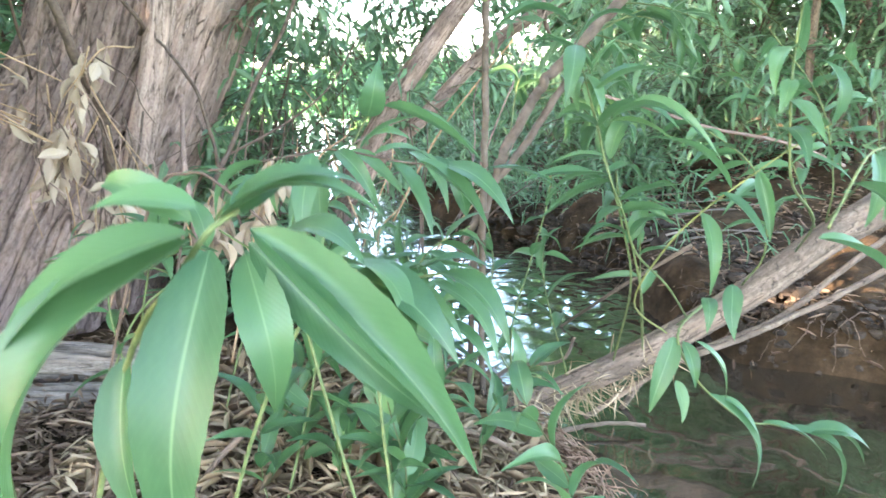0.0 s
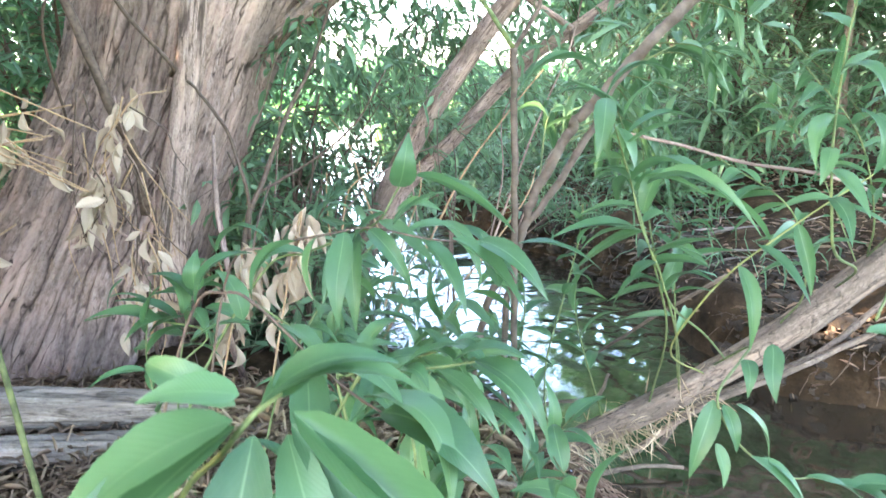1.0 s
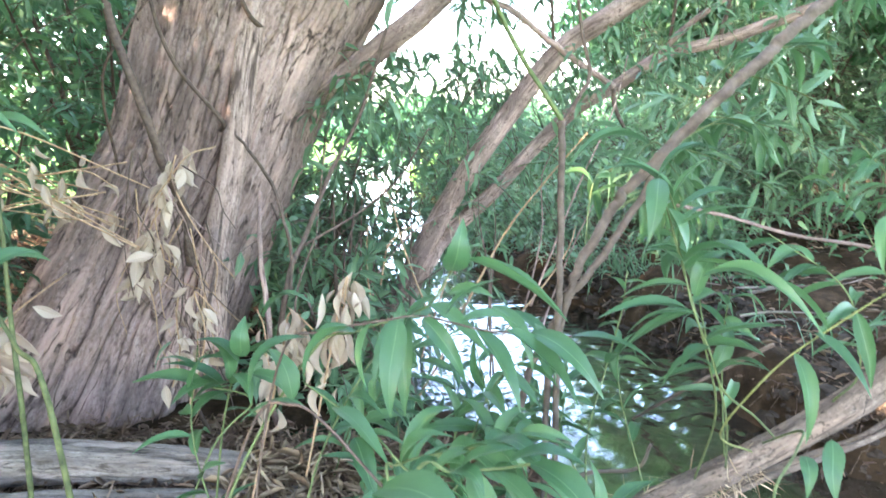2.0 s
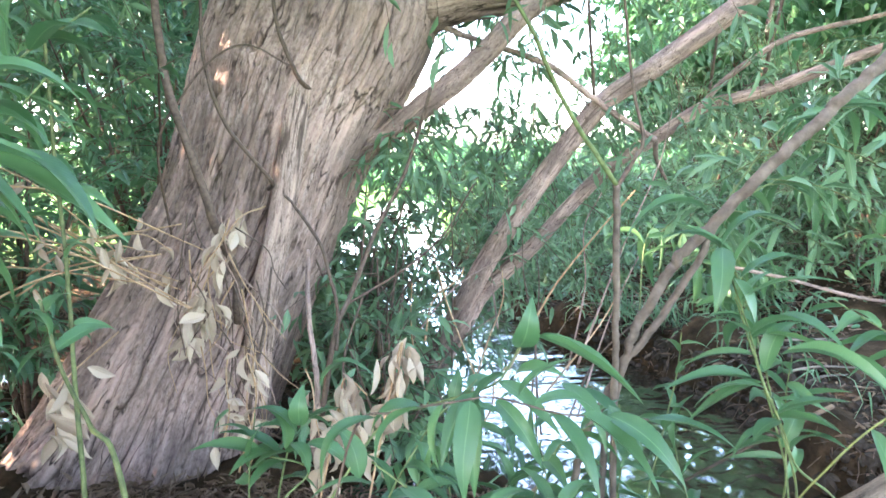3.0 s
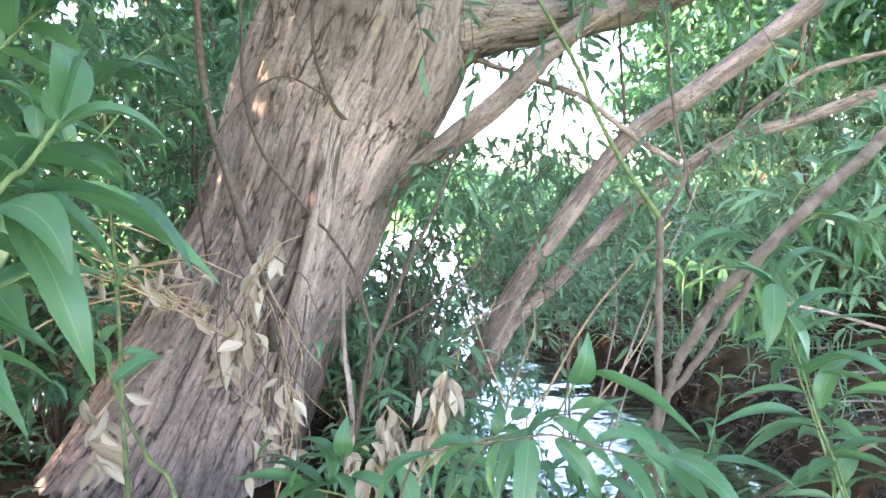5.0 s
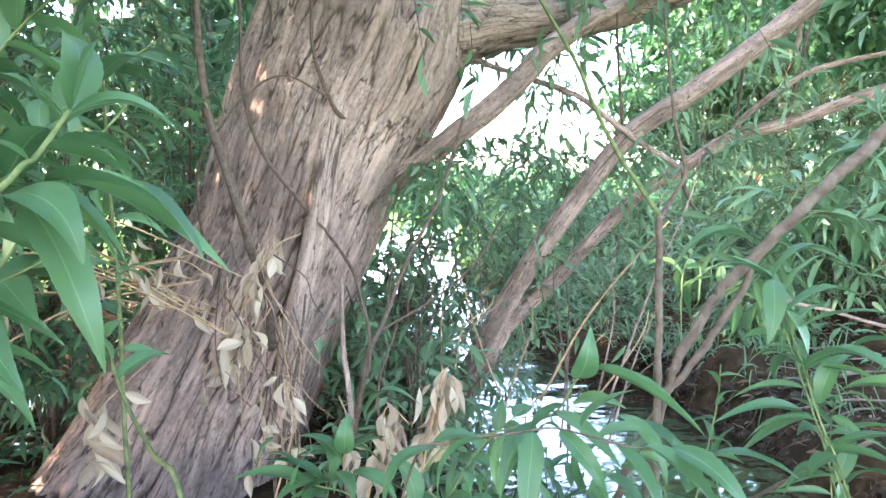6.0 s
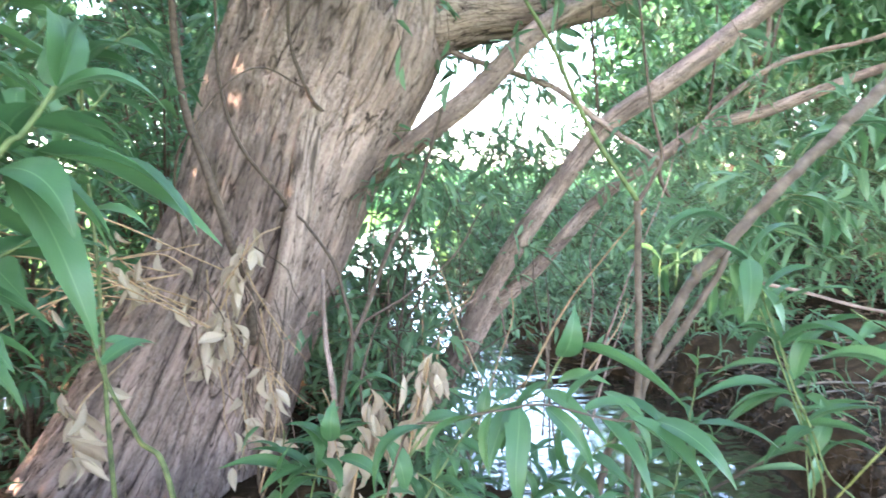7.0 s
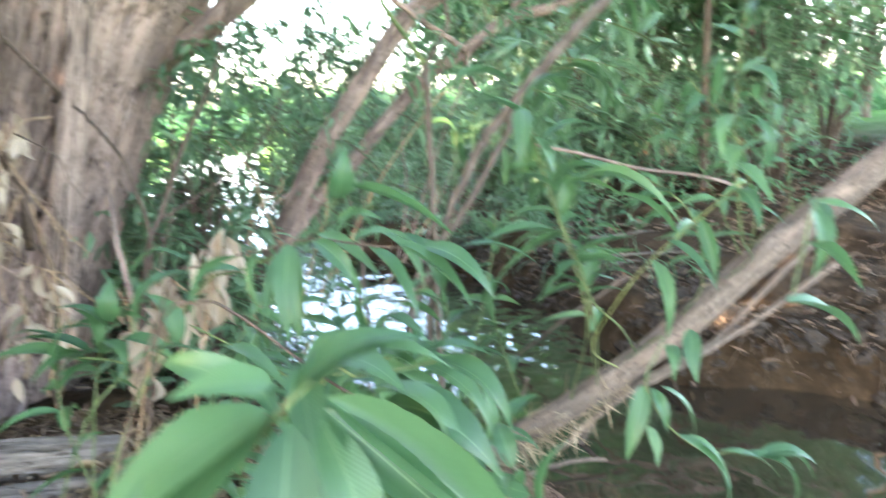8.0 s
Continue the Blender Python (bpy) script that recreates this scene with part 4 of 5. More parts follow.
def far_growth(name, label, n, lo, hi, leaf_len, seed, mat):
    rng = np.random.default_rng(seed)
    p = box_of(rng, n, lo, hi)
    hump = 0.55 + 0.45 * np.sin(p[:, 0] * 0.31 + seed) * np.sin(p[:, 0] * 0.13 + 2 * seed)
    p[:, 2] = lo[2] + (p[:, 2] - lo[2]) * hump
    d = rng.normal(0, 1, (n, 3))
    up = rng.normal(0, 0.6, (n, 3)) + np.array([0, 0, 1.0])
    v, t, uv = leaf_cloud(p, d, up, leaf_len * rng.uniform(0.5, 1.3, n), leaf_len * 0.5 * rng.uniform(0.6, 1.2, n), rng.uniform(0, 0.2, n), True)
    tagged(new(name, mesh_from(name, v, t, mat, uv)), label, "foliage", kind="stuff")


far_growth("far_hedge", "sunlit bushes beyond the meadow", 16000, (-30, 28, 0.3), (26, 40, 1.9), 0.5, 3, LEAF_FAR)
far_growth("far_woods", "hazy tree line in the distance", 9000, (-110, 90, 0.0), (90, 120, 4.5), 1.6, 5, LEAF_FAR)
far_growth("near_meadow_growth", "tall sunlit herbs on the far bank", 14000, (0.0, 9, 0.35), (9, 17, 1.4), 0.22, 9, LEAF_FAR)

# ---- foliage on the leaning stems ----
def dress(t, points, n, seed, lo=0.25, hi=1.0, leaf_len=0.11, mat=LEAF_MASS, length=(0.25, 0.5), per=11, bias=(0, 0, 0.1)):
    rng = np.random.default_rng(seed)
    p = along(points, n, rng, lo, hi)
    shoots(t, p, wild(rng, n, bias), rng.uniform(*length, n), per, leaf_len, leaf_len * 0.2, mat, seed, 0.5, 0.0025, GREEN_TWIG)


dress(br1, [(-0.45, 3.08, 0.4), (-0.17, 3.0, 0.873), (0.2, 3.03, 1.351), (0.953, 3.2, 1.887)], 26, 61, bias=(0.3, 0.4, 0))
dress(br2, [(-0.293, 3.1, 0.548), (0.117, 3.22, 0.949), (0.723, 3.4, 1.362), (2.2, 3.8, 1.9)], 34, 62, bias=(0.2, 0.4, -0.1))
dress(br3, [(0.135, 1.72, 0.657), (0.301, 1.73, 0.956), (0.643, 1.8, 1.291), (1.2, 2.2, 1.65)], 15, 63, bias=(0.5, 1.1, 0.0))
dress(broken_limb, [(-0.672, 2.76, 1.232), (-0.386, 2.77, 1.442), (0.176, 3.05, 1.906)], 14, 64, bias=(0.2, 0.5, -0.3))
dress(broken_limb, [(-0.69, 2.74, 1.22), (-0.58, 2.73, 1.29), (-0.46, 2.74, 1.38)], 12, 67, lo=0.0, bias=(-0.1, -0.5, -0.5), length=(0.12, 0.28), per=8)
dress(side_limb, [(-0.62, 2.9, 1.75), (0.44, 3.45, 2.07), (1.3, 3.9, 2.5), (2.2, 4.4, 3.2)], 44, 65, bias=(0.2, 0.6, -0.5), length=(0.4, 0.8))


# ---- leafy shoots close to the camera ----
def shoot_thing(points, label, r=0.0028, mat=GREEN_TWIG, group="leafy willow shoots"):
    t = thing("willow_shoot", points[0], label, "shoot", group)
    stem("stem", points, r, r * 0.6, mat, t, "", 8, 40, 0.04, int(abs(points[-1][0]) * 1000))
    return t


GREEN = "long green willow leaves on a thin shoot over the bank"
# the hand-sized fan of leaves before the first view
node_a = (-0.145, 0.405, 0.806)
fan = shoot_thing([(-0.42, 0.66, gz(-0.42, 0.66)), (-0.38, 0.60, 0.34), (-0.24, 0.47, 0.68), (-0.17, 0.42, 0.775), node_a, (-0.125, 0.412, 0.822)], "large fan of drooping green willow leaves on a shoot", 0.003)
for k, (b, tip, w, roll) in enumerate([
        ((-0.148, 0.402, 0.826), (-0.208, 0.392, 0.826), 0.021, -30), ((-0.153, 0.400, 0.810), (-0.262, 0.360, 0.725), 0.044, -15), ((-0.152, 0.400, 0.806), (-0.240, 0.352, 0.615), 0.046, -20),
        ((-0.141, 0.400, 0.800), (-0.152, 0.350, 0.595), 0.044, 4), ((-0.123, 0.410, 0.795), (-0.107, 0.400, 0.692), 0.028, -20), ((-0.118, 0.408, 0.811), (0.025, 0.400, 0.649), 0.032, 45),
        ((-0.100, 0.430, 0.775), (-0.046, 0.430, 0.689), 0.025, 60), ((-0.235, 0.470, 0.700), (-0.214, 0.430, 0.575), 0.030, 15), ((-0.138, 0.412, 0.816), (-0.050, 0.420, 0.838), 0.026, 15),
        ((-0.139, 0.410, 0.814), (-0.035, 0.425, 0.812), 0.028, 10), ((-0.120, 0.410, 0.802), (0.002, 0.410, 0.674), 0.024, 70), ((-0.154, 0.410, 0.815), (-0.222, 0.440, 0.831), 0.019, -45), ((-0.130, 0.412, 0.820), (-0.093, 0.450, 0.840), 0.018, 40)]):
    leaf(fan, b, tip, w * 0.86, roll, LEAVES, k)

# a brown twig that slopes down beside the fan, and the shoot beyond it
bent = [(-0.50, 0.78, gz(-0.50, 0.78)), (-0.40, 0.72, 0.50), (-0.30, 0.68, 0.77), (-0.245, 0.653, 0.812), (-0.204, 0.631, 0.801), (-0.130, 0.581, 0.754), (-0.079, 0.557, 0.728)]
t = shoot_thing(bent, "bent brown willow twig with broad drooping leaves", 0.0020, TWIG)
for k, (b, tip, w, roll) in enumerate([((-0.150, 0.59, 0.762), (-0.060, 0.523, 0.758), 0.034, 10), ((-0.085, 0.555, 0.735), (0.012, 0.507, 0.675), 0.036, 15), ((-0.155, 0.585, 0.765), (-0.133, 0.50, 0.672), 0.026, -10), ((-0.101, 0.565, 0.743), (-0.025, 0.487, 0.682), 0.036, -15)]):
    leaf(t, b, tip, w, roll, LEAVES, k + 1)
beyond = [(-0.36, 0.86, gz(-0.36, 0.86)), (-0.25, 0.83, 0.45), (-0.146, 0.814, 0.655), (-0.104, 0.816, 0.657), (-0.051, 0.828, 0.655), (0.0, 0.835, 0.66)]
t = shoot_thing(beyond, "green shoot with long arching toothed willow leaves", 0.003)
for k, (b, tip, w, roll) in enumerate([((-0.091, 0.82, 0.660), (-0.022, 0.808, 0.693), 0.026, 0), ((-0.033, 0.832, 0.660), (0.064, 0.807, 0.672), 0.026, 0), ((-0.005, 0.834, 0.661), (0.081, 0.773, 0.575), 0.030, 10), ((-0.051, 0.826, 0.653), (0.024, 0.773, 0.587), 0.028, -10), ((-0.103, 0.816, 0.655), (-0.06, 0.790, 0.640), 0.024, 0), ((-0.08, 0.82, 0.655), (-0.05, 0.78, 0.56), 0.028, 5)]):
    leaf(t, b, tip, w, roll, LEAVES, k)

# the fan of leaves on the left
node_b = (-0.640, 0.603, 1.184)
fan2 = shoot_thing([(-1.0, 0.45, gz(-1.0, 0.45)), (-0.9, 0.5, 0.6), (-0.72, 0.54, 1.05), (-0.653, 0.589, 1.166), node_b, (-0.622, 0.63, 1.228)], "green willow shoot with long arching leaves", 0.004)
for k, (b, tip, w, roll) in enumerate([
        ((-0.625, 0.60, 1.165), (-0.463, 0.617, 1.073), 0.030, 20), ((-0.63, 0.60, 1.16), (-0.470, 0.588, 1.086), 0.041, -10), ((-0.66, 0.58, 1.15), (-0.653, 0.571, 0.976), 0.025, 0),
        ((-0.645, 0.585, 1.15), (-0.574, 0.583, 0.985), 0.037, 15), ((-0.65, 0.58, 1.15), (-0.574, 0.572, 1.085), 0.034, 25), ((-0.635, 0.61, 1.19), (-0.565, 0.641, 1.165), 0.032, -20),
        ((-0.622, 0.63, 1.228), (-0.69, 0.70, 1.32), 0.034, 30), ((-0.622, 0.63, 1.228), (-0.62, 0.69, 1.31), 0.039, -20), ((-0.645, 0.6, 1.18), (-0.71, 0.569, 1.195), 0.034, 0),
        ((-0.625, 0.625, 1.22), (-0.54, 0.687, 1.202), 0.028, 20), ((-0.66, 0.57, 1.14), (-0.69, 0.55, 1.0), 0.041, 40)]):
    leaf(fan2, b, tip, w, roll, LEAVES, k)
for k, (pts, n, ln, w) in enumerate([
        ([(-1.25, 0.6, 0.2), (-1.0, 0.75, 0.8), (-0.86, 0.85, 1.10), (-0.76, 0.95, 1.28)], 14, 0.13, 0.026), ([(-1.4, 0.9, 0.2), (-1.2, 1.0, 0.9), (-1.02, 1.1, 1.25), (-0.86, 1.2, 1.42)], 16, 0.13, 0.024),
        ([(-1.5, 1.2, 0.2), (-1.4, 1.25, 0.9), (-1.25, 1.3, 1.3), (-1.1, 1.35, 1.50)], 16, 0.12, 0.024), ([(-1.6, 1.5, 0.2), (-1.6, 1.5, 0.9), (-1.5, 1.55, 1.2), (-1.3, 1.6, 1.36)], 16, 0.12, 0.022)]):
    t = shoot_thing(pts, GREEN)
    leafy(t, pts, n, ln, w, 40 + k, 0.45)
for k, (pts, n, ln, w) in enumerate([
        ([(-1.05, 0.5, 0.3), (-0.85, 0.58, 0.9), (-0.76, 0.64, 1.12), (-0.66, 0.70, 1.22)], 11, 0.14, 0.030),
        ([(-1.1, 0.55, 0.3), (-0.9, 0.62, 0.85), (-0.80, 0.66, 1.02), (-0.70, 0.68, 1.08)], 9, 0.14, 0.030),
        ([(-1.2, 0.75, 0.3), (-1.0, 0.8, 1.1), (-0.88, 0.84, 1.32), (-0.78, 0.86, 1.42)], 12, 0.13, 0.028)]):
    t = shoot_thing(pts, GREEN)
    leafy(t, pts, n, ln, w, 640 + k, 0.55)
# bare-footed green stems on the left
c1 = [(-1.0, 1.24, gz(-1.0, 1.24)), (-1.007, 1.265, 0.487), (-1.031, 1.303, 0.712), (-1.049, 1.335, 0.969), (-1.08, 1.371, 1.182), (-1.1, 1.4, 1.45)]
t = shoot_thing(c1, "upright mottled yellow-green willow stem with few leaves", 0.0058, MOTTLED_TWIG)
leafy(t, c1, 12, 0.11, 0.022, 51, 0.5)
c2 = [(-0.6, 0.86, gz(-0.6, 0.86)), (-0.693, 0.922, 0.673), (-0.77, 0.969, 0.754), (-0.848, 1.016, 0.836), (-0.91, 1.067, 0.927)]
t = shoot_thing(c2, "slanting mottled green stem", 0.0048, MOTTLED_TWIG)
leafy(t, c2, 7, 0.10, 0.022, 52, 0.8)

# shoots in the middle and on the right: points, leaves, length, width, young
def placed(points, label, leaves, r=0.0027, mat=GREEN_TWIG, slim=0.9):
    """A shoot whose leaves are set one by one: base, tip, width, roll."""
    t = shoot_thing(points, label, r, mat)
    for k, (b, tip, w, roll) in enumerate(leaves):
        leaf(t, b, tip, w * slim, roll + (k * 37) % 30 - 15, LEAVES, k)


placed([(-0.55, 1.0, gz(-0.55, 1.0)), (-0.50, 1.06, 0.45), (-0.36, 1.11, 0.70), (-0.286, 1.137, 0.73), (-0.205, 1.118, 0.763), (-0.155, 1.108, 0.789), (-0.123, 1.118, 0.838), (-0.095, 1.126, 0.866)], "arching shoot with long drooping green willow leaves", [
    ((-0.205, 1.118, 0.763), (-0.244, 1.051, 0.665), 0.026, 0), ((-0.2, 1.118, 0.763), (-0.189, 1.043, 0.62), 0.030, 20),
    ((-0.191, 1.119, 0.765), (-0.223, 1.08, 0.693), 0.024, -30), ((-0.155, 1.106, 0.789), (-0.059, 1.053, 0.718), 0.026, 10),
    ((-0.123, 1.12, 0.841), (-0.103, 1.11, 0.93), 0.036, 5), ((-0.095, 1.126, 0.858), (0.063, 1.052, 0.775), 0.022, 0),
    ((-0.055, 1.111, 0.786), (0.008, 1.051, 0.695), 0.026, 10), ((-0.03, 1.11, 0.777), (0.064, 1.055, 0.698), 0.024, 0),
    ((-0.128, 1.111, 0.801), (-0.049, 1.066, 0.811), 0.022, 20), ((-0.286, 1.137, 0.73), (-0.373, 1.122, 0.686), 0.030, 0),
    ((-0.146, 1.11, 0.802), (-0.202, 1.092, 0.741), 0.024, 0),
])
placed([(0.53, 1.69, 0.20), (0.46, 1.5, 0.40), (0.406, 1.39, 0.529), (0.375, 1.428, 0.651), (0.364, 1.454, 0.729), (0.338, 1.491, 0.842), (0.31, 1.516, 0.932)], "yellow-green shoot with long leaves rising from the leaning log", [
    ((0.345, 1.437, 0.687), (0.145, 1.348, 0.695), 0.030, 0), ((0.364, 1.454, 0.729), (0.43, 1.45, 0.805), 0.022, 0),
    ((0.353, 1.466, 0.766), (0.245, 1.455, 0.811), 0.024, 0), ((0.343, 1.491, 0.83), (0.353, 1.464, 0.746), 0.022, 0),
    ((0.322, 1.516, 0.908), (0.29, 1.463, 0.824), 0.030, 10), ((0.322, 1.517, 0.92), (0.201, 1.538, 1.001), 0.022, 0),
    ((0.316, 1.517, 0.926), (0.147, 1.496, 0.959), 0.022, 0), ((0.322, 1.516, 0.914), (0.406, 1.517, 1.003), 0.020, 0),
    ((0.333, 1.515, 0.885), (0.505, 1.572, 0.901), 0.022, 0), ((0.273, 1.55, 1.024), (0.088, 1.487, 0.96), 0.024, 0),
    ((0.375, 1.428, 0.651), (0.492, 1.392, 0.625), 0.022, 0), ((0.388, 1.403, 0.581), (0.279, 1.354, 0.552), 0.022, 0),
])
placed([(0.95, 1.78, 0.45), (0.75, 1.35, 0.62), (0.53, 1.02, 0.74), (0.501, 0.989, 0.8), (0.503, 1.014, 0.907), (0.524, 1.045, 1.029), (0.55, 1.071, 1.136)], "leafy shoot with broad bright green leaves", [
    ((0.311, 1.283, 0.825), (0.415, 1.213, 0.789), 0.026, 0), ((0.503, 1.012, 0.9), (0.476, 0.979, 0.85), 0.030, 0),
    ((0.511, 1.024, 0.945), (0.463, 0.973, 0.874), 0.035, 10), ((0.516, 1.037, 0.999), (0.545, 0.994, 1.028), 0.040, 30),
    ((0.52, 1.039, 1.007), (0.551, 0.978, 0.962), 0.034, 0), ((0.533, 1.052, 1.06), (0.508, 1.109, 1.088), 0.030, 0),
    ((0.541, 1.06, 1.09), (0.585, 1.069, 1.12), 0.030, 0), ((0.497, 0.995, 0.871), (0.514, 0.921, 0.815), 0.034, 0),
    ((0.496, 0.986, 0.833), (0.492, 0.911, 0.78), 0.030, 0), ((0.526, 1.055, 1.03), (0.482, 1.085, 0.991), 0.026, 0),
], slim=0.62)
placed([(-0.05, 0.85, gz(-0.05, 0.85)), (-0.09, 0.92, 0.40), (-0.106, 0.94, 0.514), (-0.187, 0.954, 0.589), (-0.239, 1.008, 0.611), (-0.358, 1.066, 0.665)], "low shoot with large green leaves over the litter", [
    ((-0.037, 0.942, 0.635), (0.062, 0.925, 0.631), 0.022, 0), ((-0.013, 0.939, 0.617), (0.077, 0.87, 0.524), 0.032, 15),
    ((-0.062, 0.932, 0.599), (0.015, 0.853, 0.555), 0.030, 10), ((-0.086, 0.946, 0.619), (-0.14, 0.905, 0.59), 0.024, 0),
    ((-0.187, 0.954, 0.589), (-0.108, 0.967, 0.627), 0.024, 0), ((-0.136, 0.95, 0.604), (-0.175, 0.864, 0.556), 0.030, 0),
    ((-0.014, 0.906, 0.568), (0.067, 0.845, 0.51), 0.026, 0), ((-0.265, 1.005, 0.603), (-0.221, 0.939, 0.533), 0.030, 0),
    ((-0.358, 1.058, 0.63), (-0.46, 1.026, 0.605), 0.026, 0), ((-0.377, 1.059, 0.639), (-0.428, 1.095, 0.715), 0.030, 0),
    ((-0.307, 1.041, 0.636), (-0.204, 0.951, 0.581), 0.030, 0),
])
placed([(-0.75, 1.25, gz(-0.75, 1.25)), (-0.65, 1.33, 0.40), (-0.572, 1.379, 0.494), (-0.667, 1.368, 0.531), (-0.757, 1.407, 0.535), (-0.843, 1.393, 0.524)], "short shoot with rounded green leaves before the willow foot", [
    ((-0.667, 1.368, 0.531), (-0.835, 1.375, 0.53), 0.034, 0), ((-0.655, 1.371, 0.537), (-0.727, 1.326, 0.497), 0.034, 0),
    ((-0.619, 1.376, 0.542), (-0.659, 1.389, 0.623), 0.034, 0), ((-0.619, 1.376, 0.536), (-0.681, 1.334, 0.509), 0.034, 0),
    ((-0.59, 1.385, 0.59), (-0.584, 1.404, 0.677), 0.036, 0), ((-0.59, 1.385, 0.59), (-0.498, 1.392, 0.629), 0.034, 0),
    ((-0.596, 1.383, 0.578), (-0.695, 1.383, 0.624), 0.030, 0), ((-0.631, 1.373, 0.531), (-0.774, 1.387, 0.568), 0.034, 0),
    ((-0.572, 1.384, 0.554), (-0.47, 1.363, 0.495), 0.034, 0), ((-0.608, 1.379, 0.554), (-0.564, 1.349, 0.496), 0.034, 0),
    ((-0.757, 1.414, 0.61), (-0.794, 1.401, 0.536), 0.030, 0), ((-0.56, 1.446, 0.657), (-0.429, 1.418, 0.69), 0.028, 0),
])
placed([(-0.45, 0.95, gz(-0.45, 0.95)), (-0.42, 0.98, 0.5), (-0.37, 1.0, 0.74), (-0.304, 1.0, 0.774), (-0.209, 1.0, 0.793), (-0.154, 1.0, 0.80), (-0.065, 0.98, 0.786), (0.0, 1.0, 0.777), (0.061, 1.0, 0.772)], "long brown twig with broad drooping willow leaves", [
    ((-0.122, 1.01, 0.80), (-0.038, 1.05, 0.845), 0.026, 0), ((-0.231, 1.0, 0.79), (-0.232, 0.955, 0.705), 0.020, 55), ((-0.263, 1.0, 0.782), (-0.325, 0.96, 0.70), 0.027, 40),
    ((-0.192, 1.0, 0.795), (-0.20, 0.94, 0.665), 0.031, -20), ((-0.154, 0.99, 0.80), (-0.088, 0.95, 0.715), 0.022, 30), ((-0.034, 0.985, 0.785), (0.066, 0.93, 0.695), 0.033, 10),
    ((0.003, 1.0, 0.778), (0.100, 0.94, 0.70), 0.029, 30), ((-0.077, 0.98, 0.787), (-0.015, 0.92, 0.685), 0.033, -15), ((-0.099, 0.99, 0.795), (-0.01, 1.02, 0.775), 0.024, 0),
    ((0.008, 1.02, 0.785), (0.035, 1.05, 0.69), 0.026, 0), ((0.061, 1.0, 0.772), (0.18, 0.975, 0.735), 0.028, 0), ((-0.33, 1.0, 0.765), (-0.40, 0.94, 0.68), 0.027, 0),
], 0.0022, TWIG)
placed([(0.66, 1.73, 0.27), (0.50, 1.45, 0.45), (0.387, 1.32, 0.559), (0.352, 1.3, 0.642), (0.315, 1.3, 0.73), (0.303, 1.34, 0.806), (0.288, 1.36, 0.865), (0.262, 1.4, 0.965)], "pale green shoot with long toothed leaves above the log", [
    ((0.280, 1.37, 0.909), (0.305, 1.33, 0.832), 0.038, 0), ((0.262, 1.39, 0.965), (0.234, 1.32, 0.848), 0.036, 0), ((0.302, 1.335, 0.81), (0.413, 1.2, 0.811), 0.044, 0),
    ((0.300, 1.345, 0.812), (0.224, 1.33, 0.834), 0.036, 0), ((0.320, 1.31, 0.75), (0.395, 1.36, 0.828), 0.032, 0), ((0.341, 1.3, 0.671), (0.452, 1.27, 0.708), 0.042, 0),
    ((0.370, 1.31, 0.60), (0.430, 1.22, 0.64), 0.030, 0), ((0.345, 1.3, 0.66), (0.29, 1.27, 0.63), 0.034, 0), ((0.318, 1.3, 0.72), (0.20, 1.33, 0.665), 0.036, 0),
    ((0.27, 1.10, 0.84), (0.39, 0.95, 0.785), 0.021, 30), ((0.290, 1.36, 0.87), (0.44, 1.28, 0.915), 0.036, 0), ((0.262, 1.4, 0.965), (0.40, 1.39, 1.0), 0.036, 0),
])
MID = [
    ([(-0.10, 0.86, 0.2), (-0.2, 0.94, 0.55), (-0.187, 0.954, 0.589), (-0.086, 0.946, 0.619), (-0.037, 0.942, 0.637)], 7, 0.11, 0.024, 0.5),
    ([(-0.70, 1.40, gz(-0.70, 1.40)), (-0.66, 1.42, 0.4), (-0.62, 1.42, 0.56), (-0.60, 1.42, 0.64)], 9, 0.09, 0.026, 0.4),
    ([(0.20, 1.66, gz(0.20, 1.66)), (0.182, 1.711, 0.232), (0.236, 1.806, 0.403), (0.293, 1.897, 0.554), (0.31, 1.93, 0.66)], 11, 0.11, 0.018, 0.3),
    ([(0.05, 1.60, gz(0.05, 1.6)), (0.10, 1.68, 0.25), (0.13, 1.72, 0.42), (0.12, 1.74, 0.52)], 10, 0.11, 0.022, 0.3),
    ([(0.45, 1.68, 0.17), (0.42, 1.46, 0.45), (0.373, 1.401, 0.615), (0.329, 1.437, 0.775), (0.312, 1.475, 0.852)], 12, 0.155, 0.023, 0.4),
    ([(-0.2, 1.2, gz(-0.2, 1.2)), (-0.16, 1.26, 0.30), (-0.08, 1.30, 0.42), (0.02, 1.32, 0.47)], 12, 0.145, 0.024, 0.3),
    ([(-0.3, 1.1, gz(-0.3, 1.1)), (-0.25, 1.15, 0.30), (-0.22, 1.17, 0.42), (-0.12, 1.2, 0.5)], 12, 0.145, 0.024, 0.3),
    ([(-0.5, 1.35, gz(-0.5, 1.35)), (-0.44, 1.42, 0.35), (-0.33, 1.47, 0.55), (-0.22, 1.5, 0.66)], 11, 0.12, 0.025, 0.4),
    ([(-0.15, 1.5, gz(-0.15, 1.5)), (-0.12, 1.5, 0.3), (-0.05, 1.5, 0.5), (0.06, 1.5, 0.58)], 11, 0.145, 0.024, 0.4),
    ([(0.80, 1.75, 0.36), (0.79, 1.62, 0.50), (0.72, 1.58, 0.70), (0.56, 1.62, 0.82)], 13, 0.145, 0.024, 0.4),
    ([(1.05, 1.83, 0.52), (0.99, 1.72, 0.65), (0.92, 1.7, 0.85), (0.80, 1.75, 1.02)], 14, 0.145, 0.024, 0.4),
]
for k, (pts, n, ln, w, st) in enumerate(MID):
    t = shoot_thing(pts, GREEN)
    leafy(t, pts, n, ln, w, 70 + k, st)
